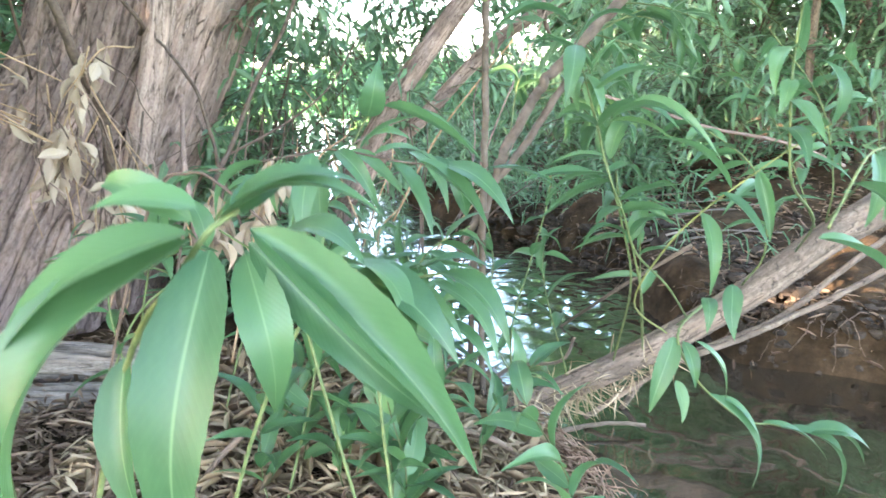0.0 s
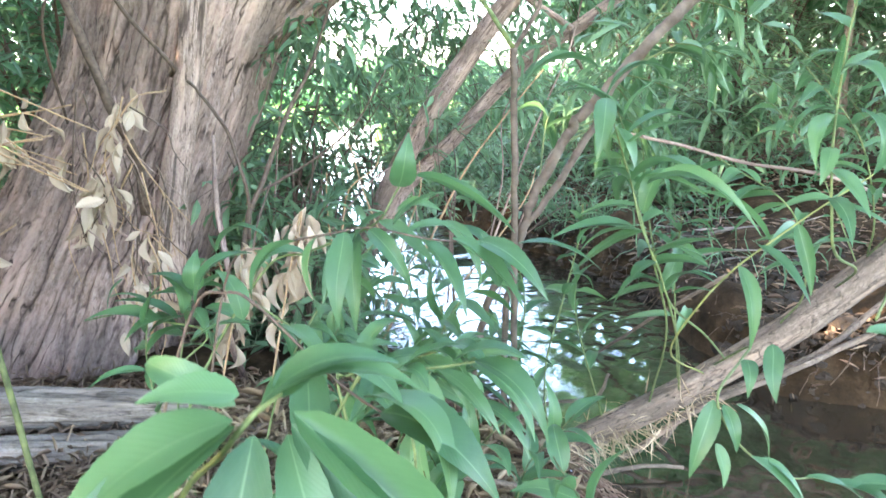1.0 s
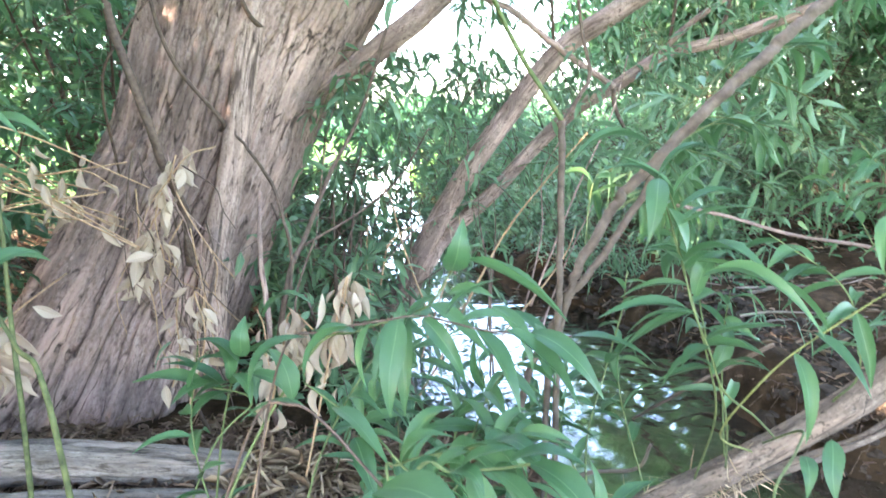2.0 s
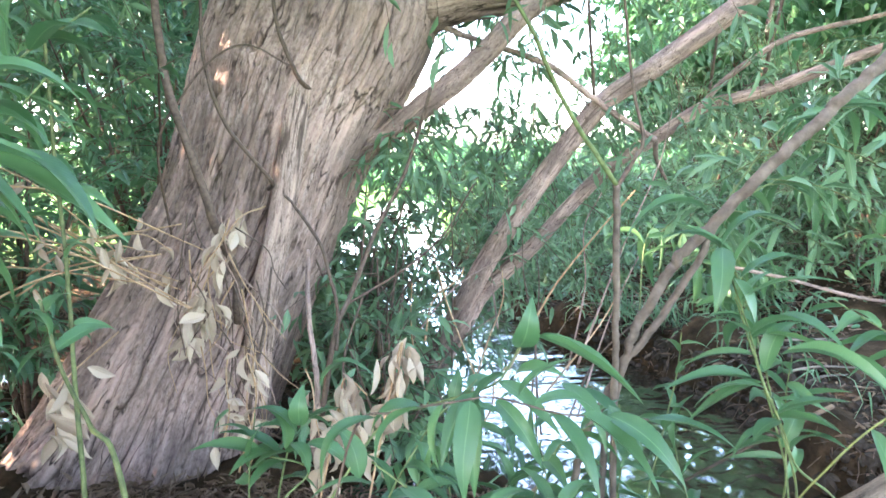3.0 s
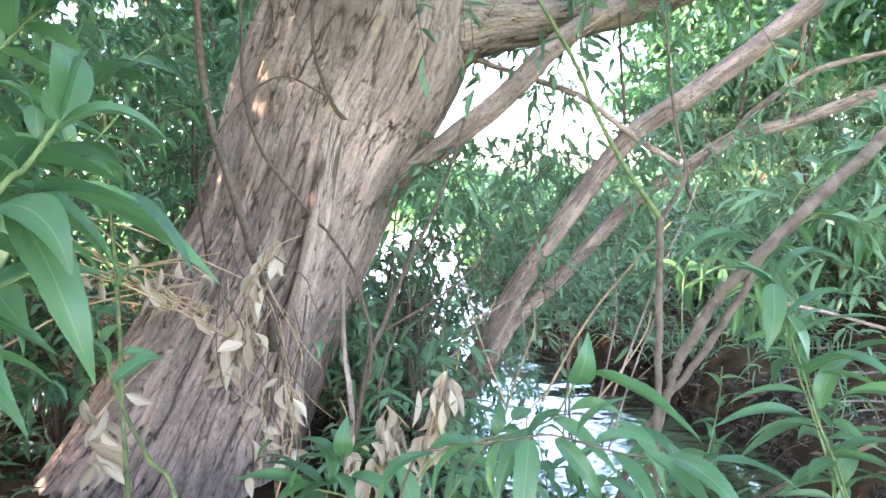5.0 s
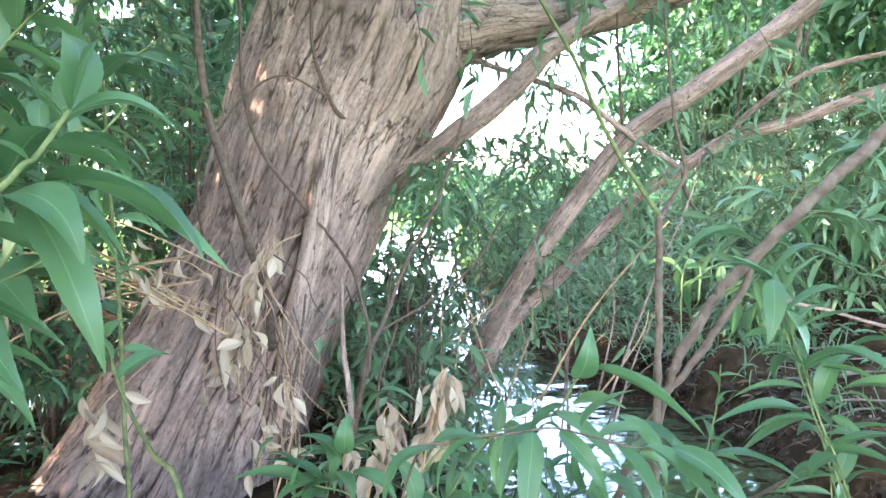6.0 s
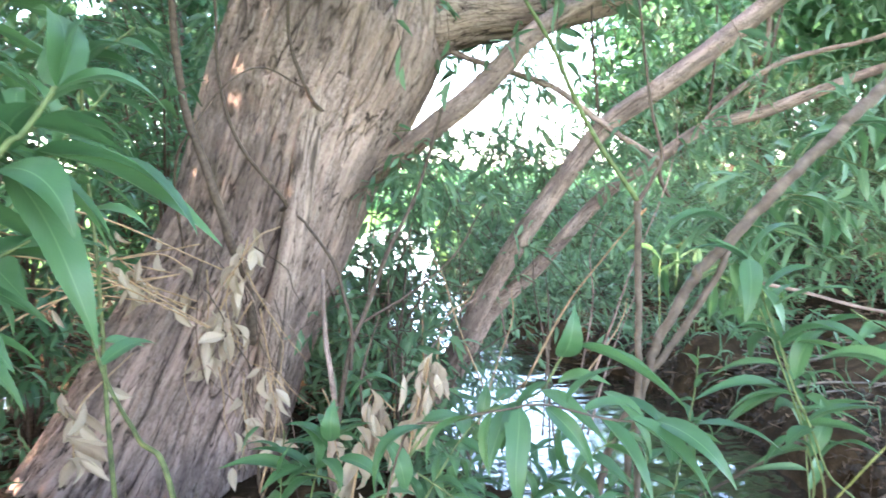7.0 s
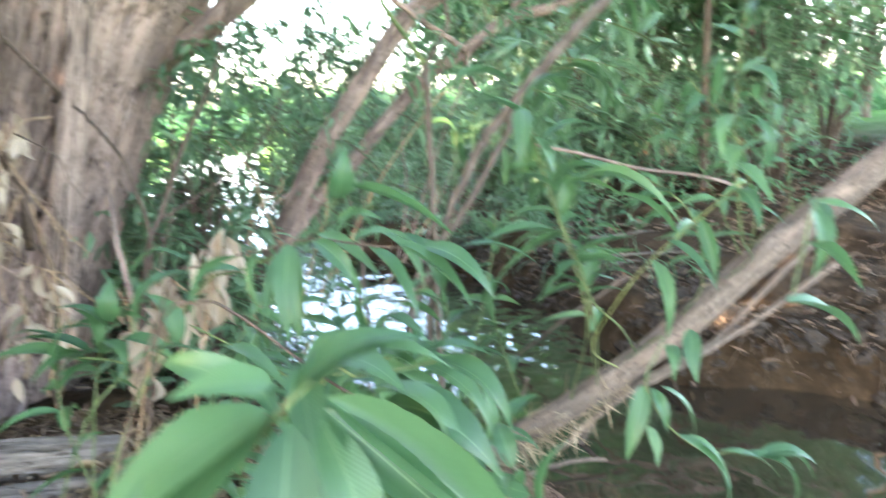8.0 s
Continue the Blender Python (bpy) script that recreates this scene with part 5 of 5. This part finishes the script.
yel = [(0.60, 1.71, 0.24), (0.42, 1.42, 0.42), (0.432, 1.307, 0.564), (0.489, 1.296, 0.64), (0.551, 1.289, 0.696), (0.644, 1.286, 0.767), (0.72, 1.28, 0.82)]
t = shoot_thing(yel, "yellow-green shoot with long arching willow leaves", 0.0023, YELLOW_TWIG)
for k, (b, tip, w, roll) in enumerate([((0.53, 1.29, 0.69), (0.60, 1.213, 0.595), 0.022, 10), ((0.551, 1.289, 0.696), (0.373, 1.314, 0.79), 0.022, 10), ((0.50, 1.295, 0.65), (0.503, 1.23, 0.50), 0.024, 0), ((0.64, 1.286, 0.765), (0.76, 1.241, 0.709), 0.024, 10), ((0.72, 1.28, 0.82), (0.70, 1.332, 0.94), 0.026, 0), ((0.60, 1.29, 0.73), (0.62, 1.25, 0.60), 0.022, 20)]):
    leaf(t, b, tip, w, roll, LEAVES, k)
for k in range(9):
    rk = random.Random(60 + k)
    x, y = rk.uniform(-0.35, 0.22), rk.uniform(0.95, 1.3)
    pts = [(x, y, gz(x, y)), (x + rk.uniform(-0.04, 0.04), y, 0.22), (x + rk.uniform(-0.12, 0.14), y + rk.uniform(-0.05, 0.1), rk.uniform(0.30, 0.42))]
    t = shoot_thing(pts, "low shoot with green leaves among the litter", 0.0018, MOTTLED_TWIG)
    leafy(t, pts, 9, 0.13, 0.027, 800 + k, 0.3, 0.5)
rnd = random.Random(5)
LOGLINE = glide([(0.079, 1.594, 0.03), (0.533, 1.708, 0.195), (0.835, 1.764, 0.35), (1.232, 1.89, 0.56)], 40)
BR3LINE = glide([(0.135, 1.72, 0.657), (0.254, 1.73, 0.887), (0.415, 1.74, 1.089), (0.813, 1.9, 1.411)], 40)
for k in range(26):
    if k < 5:
        a = Vector(LOGLINE[rnd.randrange(40)])
        d = Vector((rnd.uniform(-0.25, 0.35), rnd.uniform(-0.05, 0.4), rnd.uniform(0.2, 0.5)))
    elif k < 15:
        a = Vector(BR3LINE[rnd.randrange(40)])
        d = Vector((rnd.uniform(0.0, 0.5), rnd.uniform(0.22, 0.5), rnd.uniform(-0.2, 0.25)))
    else:
        x, y = rnd.uniform(-0.7, -0.02), rnd.uniform(1.25, 1.7)
        a = Vector((x, y, gz(x, y)))
        d = Vector((rnd.uniform(-0.2, 0.3), rnd.uniform(-0.1, 0.25), rnd.uniform(0.25, 0.5)))
    bow = Vector((rnd.uniform(-0.05, 0.05), rnd.uniform(-0.05, 0.05), 0.07))
    pts = [tuple(a), tuple(a + d * 0.5 + bow), tuple(a + d)]
    t = shoot_thing(pts, GREEN, 0.0024)
    leafy(t, pts, 11, 0.14, 0.021, 200 + k, 0.4 if 5 <= k < 15 else 0.25)
for k in range(14):
    x, y = rnd.uniform(-2.1, -1.25), rnd.uniform(1.0, 1.9)
    h = rnd.uniform(1.15, 1.6)
    a = Vector((x - 0.5, y, gz(x - 0.5, y)))
    pts = [tuple(a), (x - 0.3, y, 0.5 * h), (x, y + 0.05, 0.85 * h), (x + rnd.uniform(0.05, 0.3), y + rnd.uniform(-0.1, 0.2), h)]
    t = shoot_thing(pts, GREEN, 0.0025, TWIG)
    leafy(t, pts, 17, 0.12, 0.024, 300 + k, 0.45)
# leaves that hang from the leaning log over the pool
hang = [(0.62, 1.70, 0.27), (0.61, 1.48, 0.41), (0.50, 1.25, 0.475), (0.404, 1.10, 0.477), (0.435, 1.10, 0.403), (0.487, 1.12, 0.345), (0.60, 1.22, 0.245), (0.68, 1.27, 0.212), (0.752, 1.27, 0.195)]
t = shoot_thing(hang, "green willow leaves hanging from the leaning log over the pool", 0.0028)
for k, (b, tip, w, roll) in enumerate([
        ((0.398, 1.10, 0.470), (0.353, 1.07, 0.341), 0.029, 10), ((0.436, 1.10, 0.462), (0.483, 1.07, 0.362), 0.024, -10), ((0.414, 1.10, 0.462), (0.429, 1.07, 0.387), 0.019, 20),
        ((0.510, 1.15, 0.549), (0.499, 1.10, 0.462), 0.026, 0), ((0.456, 1.12, 0.534), (0.442, 1.07, 0.486), 0.020, 0), ((0.408, 1.10, 0.389), (0.415, 1.07, 0.321), 0.018, 0),
        ((0.468, 1.10, 0.364), (0.547, 1.07, 0.192), 0.029, 10), ((0.492, 1.11, 0.355), (0.551, 1.07, 0.295), 0.017, 0),
        ((0.742, 1.27, 0.198), (0.870, 1.25, 0.170), 0.030, 20), ((0.748, 1.27, 0.192), (0.867, 1.25, 0.130), 0.026, -10), ((0.650, 1.26, 0.222), (0.789, 1.25, 0.140), 0.019, 0), ((0.693, 1.27, 0.205), (0.818, 1.25, 0.059), 0.026, 10)]):
    leaf(t, b, tip, w, roll, LEAVES, k)
# a dark shoot that reaches in over the pool from the far side of the log
arm = [(1.05, 1.83, 0.52), (0.95, 1.55, 0.66), (0.75, 1.15, 0.78), (0.56, 0.90, 0.80), (0.44, 0.76, 0.735)]
t = shoot_thing(arm, "drooping shoot with long dark green leaves over the pool", 0.0026)
for k, (b, tip, w, roll) in enumerate([((0.425, 0.75, 0.725), (0.555, 0.78, 0.645), 0.024, 10), ((0.50, 0.83, 0.775), (0.60, 0.84, 0.70), 0.024, -20), ((0.60, 0.95, 0.80), (0.58, 0.92, 0.70), 0.026, 0), ((0.66, 1.03, 0.795), (0.76, 1.0, 0.74), 0.026, 15), ((0.72, 1.12, 0.785), (0.70, 1.06, 0.68), 0.024, 0)]):
    leaf(t, b, tip, w, roll, LEAVES, k)
bare = thing("bare_twig", (0.40, 1.79, 0.862), "pale bare twig lodged level among the stems", "twig")
stem("twig", [(0.40, 1.79, 0.862), (0.504, 1.821, 0.838), (0.712, 1.869, 0.778), (0.946, 1.923, 0.735), (1.15, 1.95, 0.66)], 0.0042, 0.005, LIMB_BARK, bare, "", 8, seed=3)


# ---- dead leaves ----
def dead_bunch(points, count, seed, label, r=0.003, size=0.075, down=0.9):
    t = thing("dead_willow_twig", points[0], label, "twig", "twigs with withered leaves")
    stem("twig", points, r, r * 0.6, DEAD_TWIG, t, "", 7, 30, 0.05, seed)
    rng = random.Random(seed)
    path = glide(points, 40)
    for k in range(count):
        b = Vector(path[int(39 * rng.uniform(0.2, 1))]) + Vector((rng.gauss(0, 0.016), rng.gauss(0, 0.014), rng.gauss(-0.01, 0.02)))
        d = Vector((rng.gauss(0, 0.6), rng.gauss(0, 0.5), -down + rng.gauss(0, 0.5))).normalized()
        leaf(t, b, b + d * size * rng.uniform(0.6, 1.25), size * rng.uniform(0.16, 0.32), rng.uniform(0, 360), DEADS, rng.randrange(4))


PALE = "pale tan withered leaves hanging from a dead orange twig"
dead_bunch([(-1.60, 1.9, 0.95), (-1.439, 1.851, 0.9), (-1.285, 1.89, 0.863), (-1.13, 1.93, 0.80)], 13, 1, PALE, size=0.085)
dead_bunch([(-0.98, 2.25, 1.0), (-0.968, 1.986, 0.973), (-1.048, 1.95, 0.822), (-1.031, 1.94, 0.686)], 23, 2, PALE, size=0.095)
dead_bunch([(-1.02, 2.05, 0.86), (-1.06, 1.96, 0.80), (-1.09, 1.95, 0.70), (-1.12, 1.94, 0.60)], 19, 3, PALE, size=0.095)
dead_bunch([(-1.45, 2.1, 0.6), (-1.376, 1.724, 0.56), (-1.40, 1.71, 0.48), (-1.40, 1.70, 0.40)], 15, 4, PALE, size=0.11)
dead_bunch([(-0.62, 1.45, 0.2), (-0.55, 1.53, 0.55), (-0.532, 1.549, 0.64), (-0.48, 1.55, 0.60)], 30, 5, "crumpled bunch of withered tan leaves caught on a twig", size=0.08, down=1.8)
dead_bunch([(-0.50, 1.5, 0.25), (-0.43, 1.56, 0.6), (-0.401, 1.578, 0.72), (-0.42, 1.56, 0.58)], 30, 6, "crumpled bunch of withered tan leaves caught on a twig", size=0.085, down=1.8)
dead_bunch([(-1.05, 2.05, 0.55), (-1.02, 1.96, 0.50), (-1.0, 1.92, 0.40), (-1.02, 1.90, 0.30)], 12, 11, PALE)
dead_bunch([(-0.80, 2.05, 0.50), (-0.76, 1.99, 0.46), (-0.74, 1.95, 0.38), (-0.72, 1.93, 0.30)], 10, 12, PALE)
dead_bunch([(-0.9, 1.75, 0.3), (-0.85, 1.78, 0.5), (-0.88, 1.8, 0.62), (-0.82, 1.8, 0.56)], 10, 7, PALE)
dead_bunch([(-1.5, 1.9, 0.98), (-1.35, 1.85, 0.94), (-1.2, 1.86, 0.95), (-1.12, 1.88, 0.9)], 9, 8, PALE)

for k in range(12):
    rk = random.Random(900 + k)
    a = Vector((-1.75 + rk.uniform(-0.15, 0.25), 1.75 + rk.uniform(-0.1, 0.2), 0.95 + rk.uniform(-0.3, 0.3)))
    e = Vector((-1.1 + rk.uniform(-0.15, 0.15), 1.93 + rk.uniform(-0.1, 0.05), 0.82 + rk.uniform(-0.12, 0.15)))
    dead_bunch([tuple(a), tuple(a * 0.6 + e * 0.4 + Vector((0, 0, 0.04))), tuple(e)], 1, 40 + k, "thin bare orange-brown dead twig before the bole", 0.0035)


tangle = thing("dead_twig_tangle", (-1.0, 2.0, 0.3), "tangle of thin pale dead twigs hanging before the bole", "twigs")
for k in range(34):
    rk = random.Random(1500 + k)
    a = Vector((-1.03 + rk.gauss(0, 0.10), 1.97 + rk.uniform(-0.06, 0.10), rk.uniform(0.55, 1.02)))
    d = Vector((rk.gauss(0.02, 0.10), rk.uniform(-0.05, 0.05), rk.uniform(-0.45, -0.12)))
    stem("twig", [tuple(a), tuple(a + d * 0.35 + Vector((rk.gauss(0, 0.02), 0, 0))), tuple(a + d * 0.7 + Vector((rk.gauss(0, 0.03), 0, 0))), tuple(a + d)], 0.0026, 0.0012, (DEAD_TWIG, LIMB_BARK, TWIG)[k % 3], tangle, "", 5, 12, 0.04, k)


# straw and roots caught under the leaning log
def straw(name, label, n, line, seed):
    rng = np.random.default_rng(seed)
    p = along(line, n, rng, 0.0, 1.0) + rng.normal(0, 0.02, (n, 3))
    d = rng.normal(0, 0.8, (n, 3)) + np.array([0.2, 0, -0.7])
    up = rng.normal(0, 1, (n, 3))
    v, t, uv = leaf_cloud(p, d, up, rng.uniform(0.04, 0.13, n), rng.uniform(0.003, 0.006, n), rng.uniform(-0.15, 0.15, n))
    tagged(new(name, mesh_from(name, v, t, DEAD_STRAW, uv)), label, "straw", kind="stuff")


straw("caught_straw", "dry straw and rootlets caught under the leaning log", 420, [(0.10, 1.57, 0.05), (0.25, 1.61, 0.09), (0.42, 1.67, 0.13), (0.62, 1.71, 0.22)], 5)

# grass and rootlets that droop over the lip of the far bank
def bank_grass(n, seed):
    rng = np.random.default_rng(seed)
    y = rng.uniform(2.3, 6.0, n)
    x = np.interp(y, *RIGHT_EDGE) + 0.13 + rng.exponential(0.22, n)
    keep = rng.uniform(0, 1, n) < 0.05 + 0.95 * (np.sin(y * 9 + x * 5) > -0.2) * (y > 3.5)
    x, y = x[keep], y[keep]
    p = np.stack([x, y, ground_height(x, y) - 0.01], 1)
    m = len(p)
    d = rng.normal(0, 0.5, (m, 3)) + np.array([-0.5, -0.45, 0.75])
    v, t, uv = leaf_cloud(p, d, rng.normal(0, 0.3, (m, 3)) + np.array([0, 0, 1.0]), rng.uniform(0.10, 0.30, m), rng.uniform(0.006, 0.013, m), rng.uniform(0.15, 0.5, m))
    tagged(new("bank_grass", mesh_from("bank_grass", v, t, LEAF_MASS, uv)), "tufts of grass drooping over the lip of the far bank", "grass", kind="stuff")


bank_grass(1500, 6)

def strands(name, label, starts, dirs, lengths, radius, mat, seed, sag=0.6, kink=0.10):
    """Many thin roots or stalks, each a bent three-sided strand, in one mesh."""
    rng = np.random.default_rng(seed)
    S, K = len(starts), 7
    d = dirs / (np.linalg.norm(dirs, axis=1)[:, None] + 1e-9)
    s = np.linspace(0, 1, K)[None, :, None]
    L = lengths[:, None, None]
    pts = starts[:, None, :] + d[:, None, :] * s * L + np.array([0, 0, -1.0]) * sag * s ** 2 * L + np.cumsum(rng.normal(0, kink / K, (S, K, 3)), axis=1) * L
    tan = np.gradient(pts, axis=1)
    u = np.cross(tan, np.array([0.3, 0.8, 0.2]))
    u /= np.linalg.norm(u, axis=2)[..., None] + 1e-9
    w = np.cross(tan, u)
    w /= np.linalg.norm(w, axis=2)[..., None] + 1e-9
    a = np.array([0, 2.09, 4.19])
    r = radius * rng.uniform(0.5, 1.5, (S, 1)) * np.linspace(1, 0.4, K)[None]
    ring = pts[:, :, None, :] + r[:, :, None, None] * (np.cos(a)[None, None, :, None] * u[:, :, None, :] + np.sin(a)[None, None, :, None] * w[:, :, None, :])
    t = [q for k in range(K - 1) for j in range(3) for q in ((k * 3 + j, k * 3 + (j + 1) % 3, k * 3 + 3 + (j + 1) % 3), (k * 3 + j, k * 3 + 3 + (j + 1) % 3, k * 3 + 3 + j))]
    tris = (np.arange(S)[:, None, None] * K * 3 + np.array(t)[None]).reshape(-1, 3)
    tagged(new(name, mesh_from(name, ring.reshape(-1, 3), tris, mat)), label, "roots", kind="stuff")


def bank_roots(n, seed):
    """Roots that hang over the cut lip of the far bank."""
    rng = np.random.default_rng(seed)
    y = rng.uniform(1.7, 3.7, n)
    x = np.interp(y, *RIGHT_EDGE) + rng.exponential(0.07, n) + 0.05
    p = np.stack([x, y, ground_height(x, y) + 0.005], 1)
    d = np.stack([rng.normal(-0.5, 0.5, n), rng.normal(-0.5, 0.5, n), rng.normal(0.1, 0.35, n)], 1)
    strands("bank_roots", "brown roots and rootlets hanging from the cut lip of the far bank", p, d, rng.uniform(0.05, 0.16, n), 0.0026, ROOT, seed + 1, 0.7, 0.35)


def root_mat(n, seed):
    """A fringe of reddish roots over the edge of the near bank."""
    rng = np.random.default_rng(seed)
    y = rng.uniform(1.32, 1.95, n)
    x = np.interp(y, *LEFT_EDGE) - rng.exponential(0.16, n) + 0.01
    p = np.stack([x, y, np.maximum(ground_height(x, y), 0) + rng.uniform(0.0, 0.06, n)], 1)
    d = np.stack([rng.normal(0.35, 0.6, n), rng.normal(-0.35, 0.6, n), rng.normal(0.1, 0.3, n)], 1)
    strands("root_mat", "matted reddish-brown roots fringing the near bank at the log's foot", p, d, rng.uniform(0.05, 0.16, n), 0.0026, NEAR_ROOT, seed + 1, 0.9, 0.35)


def clods(n, seed):
    """Lumps of soil and small stones on the far bank."""
    rng = np.random.default_rng(seed)
    y = rng.uniform(1.6, 4.6, n)
    x = np.interp(y, *RIGHT_EDGE) + rng.exponential(0.35, n) - 0.02
    c = np.stack([x, y, np.maximum(ground_height(x, y), -0.01)], 1)
    a = np.linspace(0, 2 * np.pi, 8, endpoint=False)
    ball = np.array([(0, 0, 1)] + [(math.sin(q) * math.cos(b), math.sin(q) * math.sin(b), math.cos(q)) for q in (0.7, 1.4, 2.2) for b in a] + [(0, 0, -1)])
    t = [(0, 1 + j, 1 + (j + 1) % 8) for j in range(8)] + [(25, 17 + (j + 1) % 8, 17 + j) for j in range(8)]
    for k in (1, 9):
        t += [q for j in range(8) for q in ((k + j, k + 8 + j, k + 8 + (j + 1) % 8), (k + j, k + 8 + (j + 1) % 8, k + (j + 1) % 8))]
    size = rng.gamma(2.0, 0.0045, n)[:, None, None] + 0.004
    v = c[:, None, :] + ball[None] * size * rng.uniform(0.6, 1.4, (n, 1, 3)) * np.array([1, 1, 0.7]) * rng.uniform(0.6, 1.4, (n, 26, 1))
    tris = (np.arange(n)[:, None, None] * 26 + np.array(t)[None]).reshape(-1, 3)
    tagged(new("soil_clods", mesh_from("soil_clods", v.reshape(-1, 3), tris, CLOD, smooth=False)), "crumbled damp soil and small stones on the far bank", "soil", kind="stuff")


bank_roots(170, 71)
root_mat(1100, 73)
clods(2400, 75)

# thin bare twigs in the tangle by the bole and stems
for k in range(26):
    rk = random.Random(1200 + k)
    a = Vector((rk.uniform(-0.85, 0.1), rk.uniform(2.3, 3.0), rk.uniform(0.05, 0.5)))
    d = Vector((rk.uniform(-0.25, 0.5), rk.uniform(-0.1, 0.4), rk.uniform(0.3, 0.9)))
    pts = [tuple(a), tuple(a + d * 0.4 + Vector((rk.uniform(-0.05, 0.05), 0, 0.03))), tuple(a + d * 0.75), tuple(a + d + Vector((rk.uniform(-0.06, 0.06), 0, -0.03)))]
    stem("twig", pts, 0.0045, 0.002, (TWIG, DEAD_TWIG, LIMB_BARK)[k % 3], (br1, br2, willow)[k % 3], "thin bare twig", 6, seed=k)
# pale sticks strewn on the far bank
for k in range(12):
    rk = random.Random(1300 + k)
    y = rk.uniform(2.7, 4.6)
    x = float(np.interp(y, *RIGHT_EDGE)) + rk.uniform(0.1, 0.9)
    q = rk.uniform(-0.5, 0.5)
    ends = [(x + f * math.cos(q), y + f * math.sin(q)) for f in (-0.3, -0.1, 0.1, 0.3)]
    t = thing("fallen_stick", (x, y, gz(x, y)), "pale dry stick lying on the far bank", "stick", "sticks on the far bank")
    stem("stick", [(u, v, gz(u, v) + 0.012 + rk.uniform(0, 0.03)) for u, v in ends], 0.007, 0.003, SILVER_WOOD, t, "", 6, seed=k)

# ---- litter ----
def litter(name, label, n, lo, hi, seed, length, width, lift=0.03, mat=LITTER):
    rng = np.random.default_rng(seed)
    p = box_of(rng, n, (*lo, 0), (*hi, 1))
    z = ground_height(p[:, 0], p[:, 1])
    keep = z > -0.03
    p, z = p[keep], z[keep]
    p[:, 2] = np.maximum(z, 0) + p[:, 2] * lift
    m = len(p)
    d = rng.normal(0, 1, (m, 3)) * np.array([1, 1, 0.25])
    up = rng.normal(0, 0.5, (m, 3)) + np.array([0, 0, 1.0])
    v, t, uv = leaf_cloud(p, d, up, length * rng.uniform(0.4, 1.3, m), width * rng.uniform(0.5, 1.3, m), rng.uniform(-0.1, 0.25, m), True)
    tagged(new(name, mesh_from(name, v, t, mat, uv)), label, "litter", kind="stuff")


litter("leaf_litter", "brown dead leaves and stalks matted on the near bank", 16000, (-1.6, 0.9), (0.5, 2.2), 1, 0.05, 0.007, 0.06)
litter("bank_litter", "brown leaf litter and straw on the far bank", 9000, (0.0, 1.6), (4.0, 6.0), 2, 0.06, 0.009, 0.02)
litter("straw_mat", "pale tan straw and dead willow leaves matted by the leaning log's foot", 4200, (-0.75, 1.12), (0.22, 1.75), 8, 0.07, 0.008, 0.09, DEAD_STRAW)
litter("left_bank_litter", "dark leaf litter under the old willow", 5000, (-5, 1.2), (-1.0, 6.0), 3, 0.08, 0.02, 0.02)
litter("ground_herbs", "low green herbs creeping on the far bank", 760, (0.9, 3.3), (4.2, 5.5), 12, 0.055, 0.022, 0.10, LEAF_BROAD)
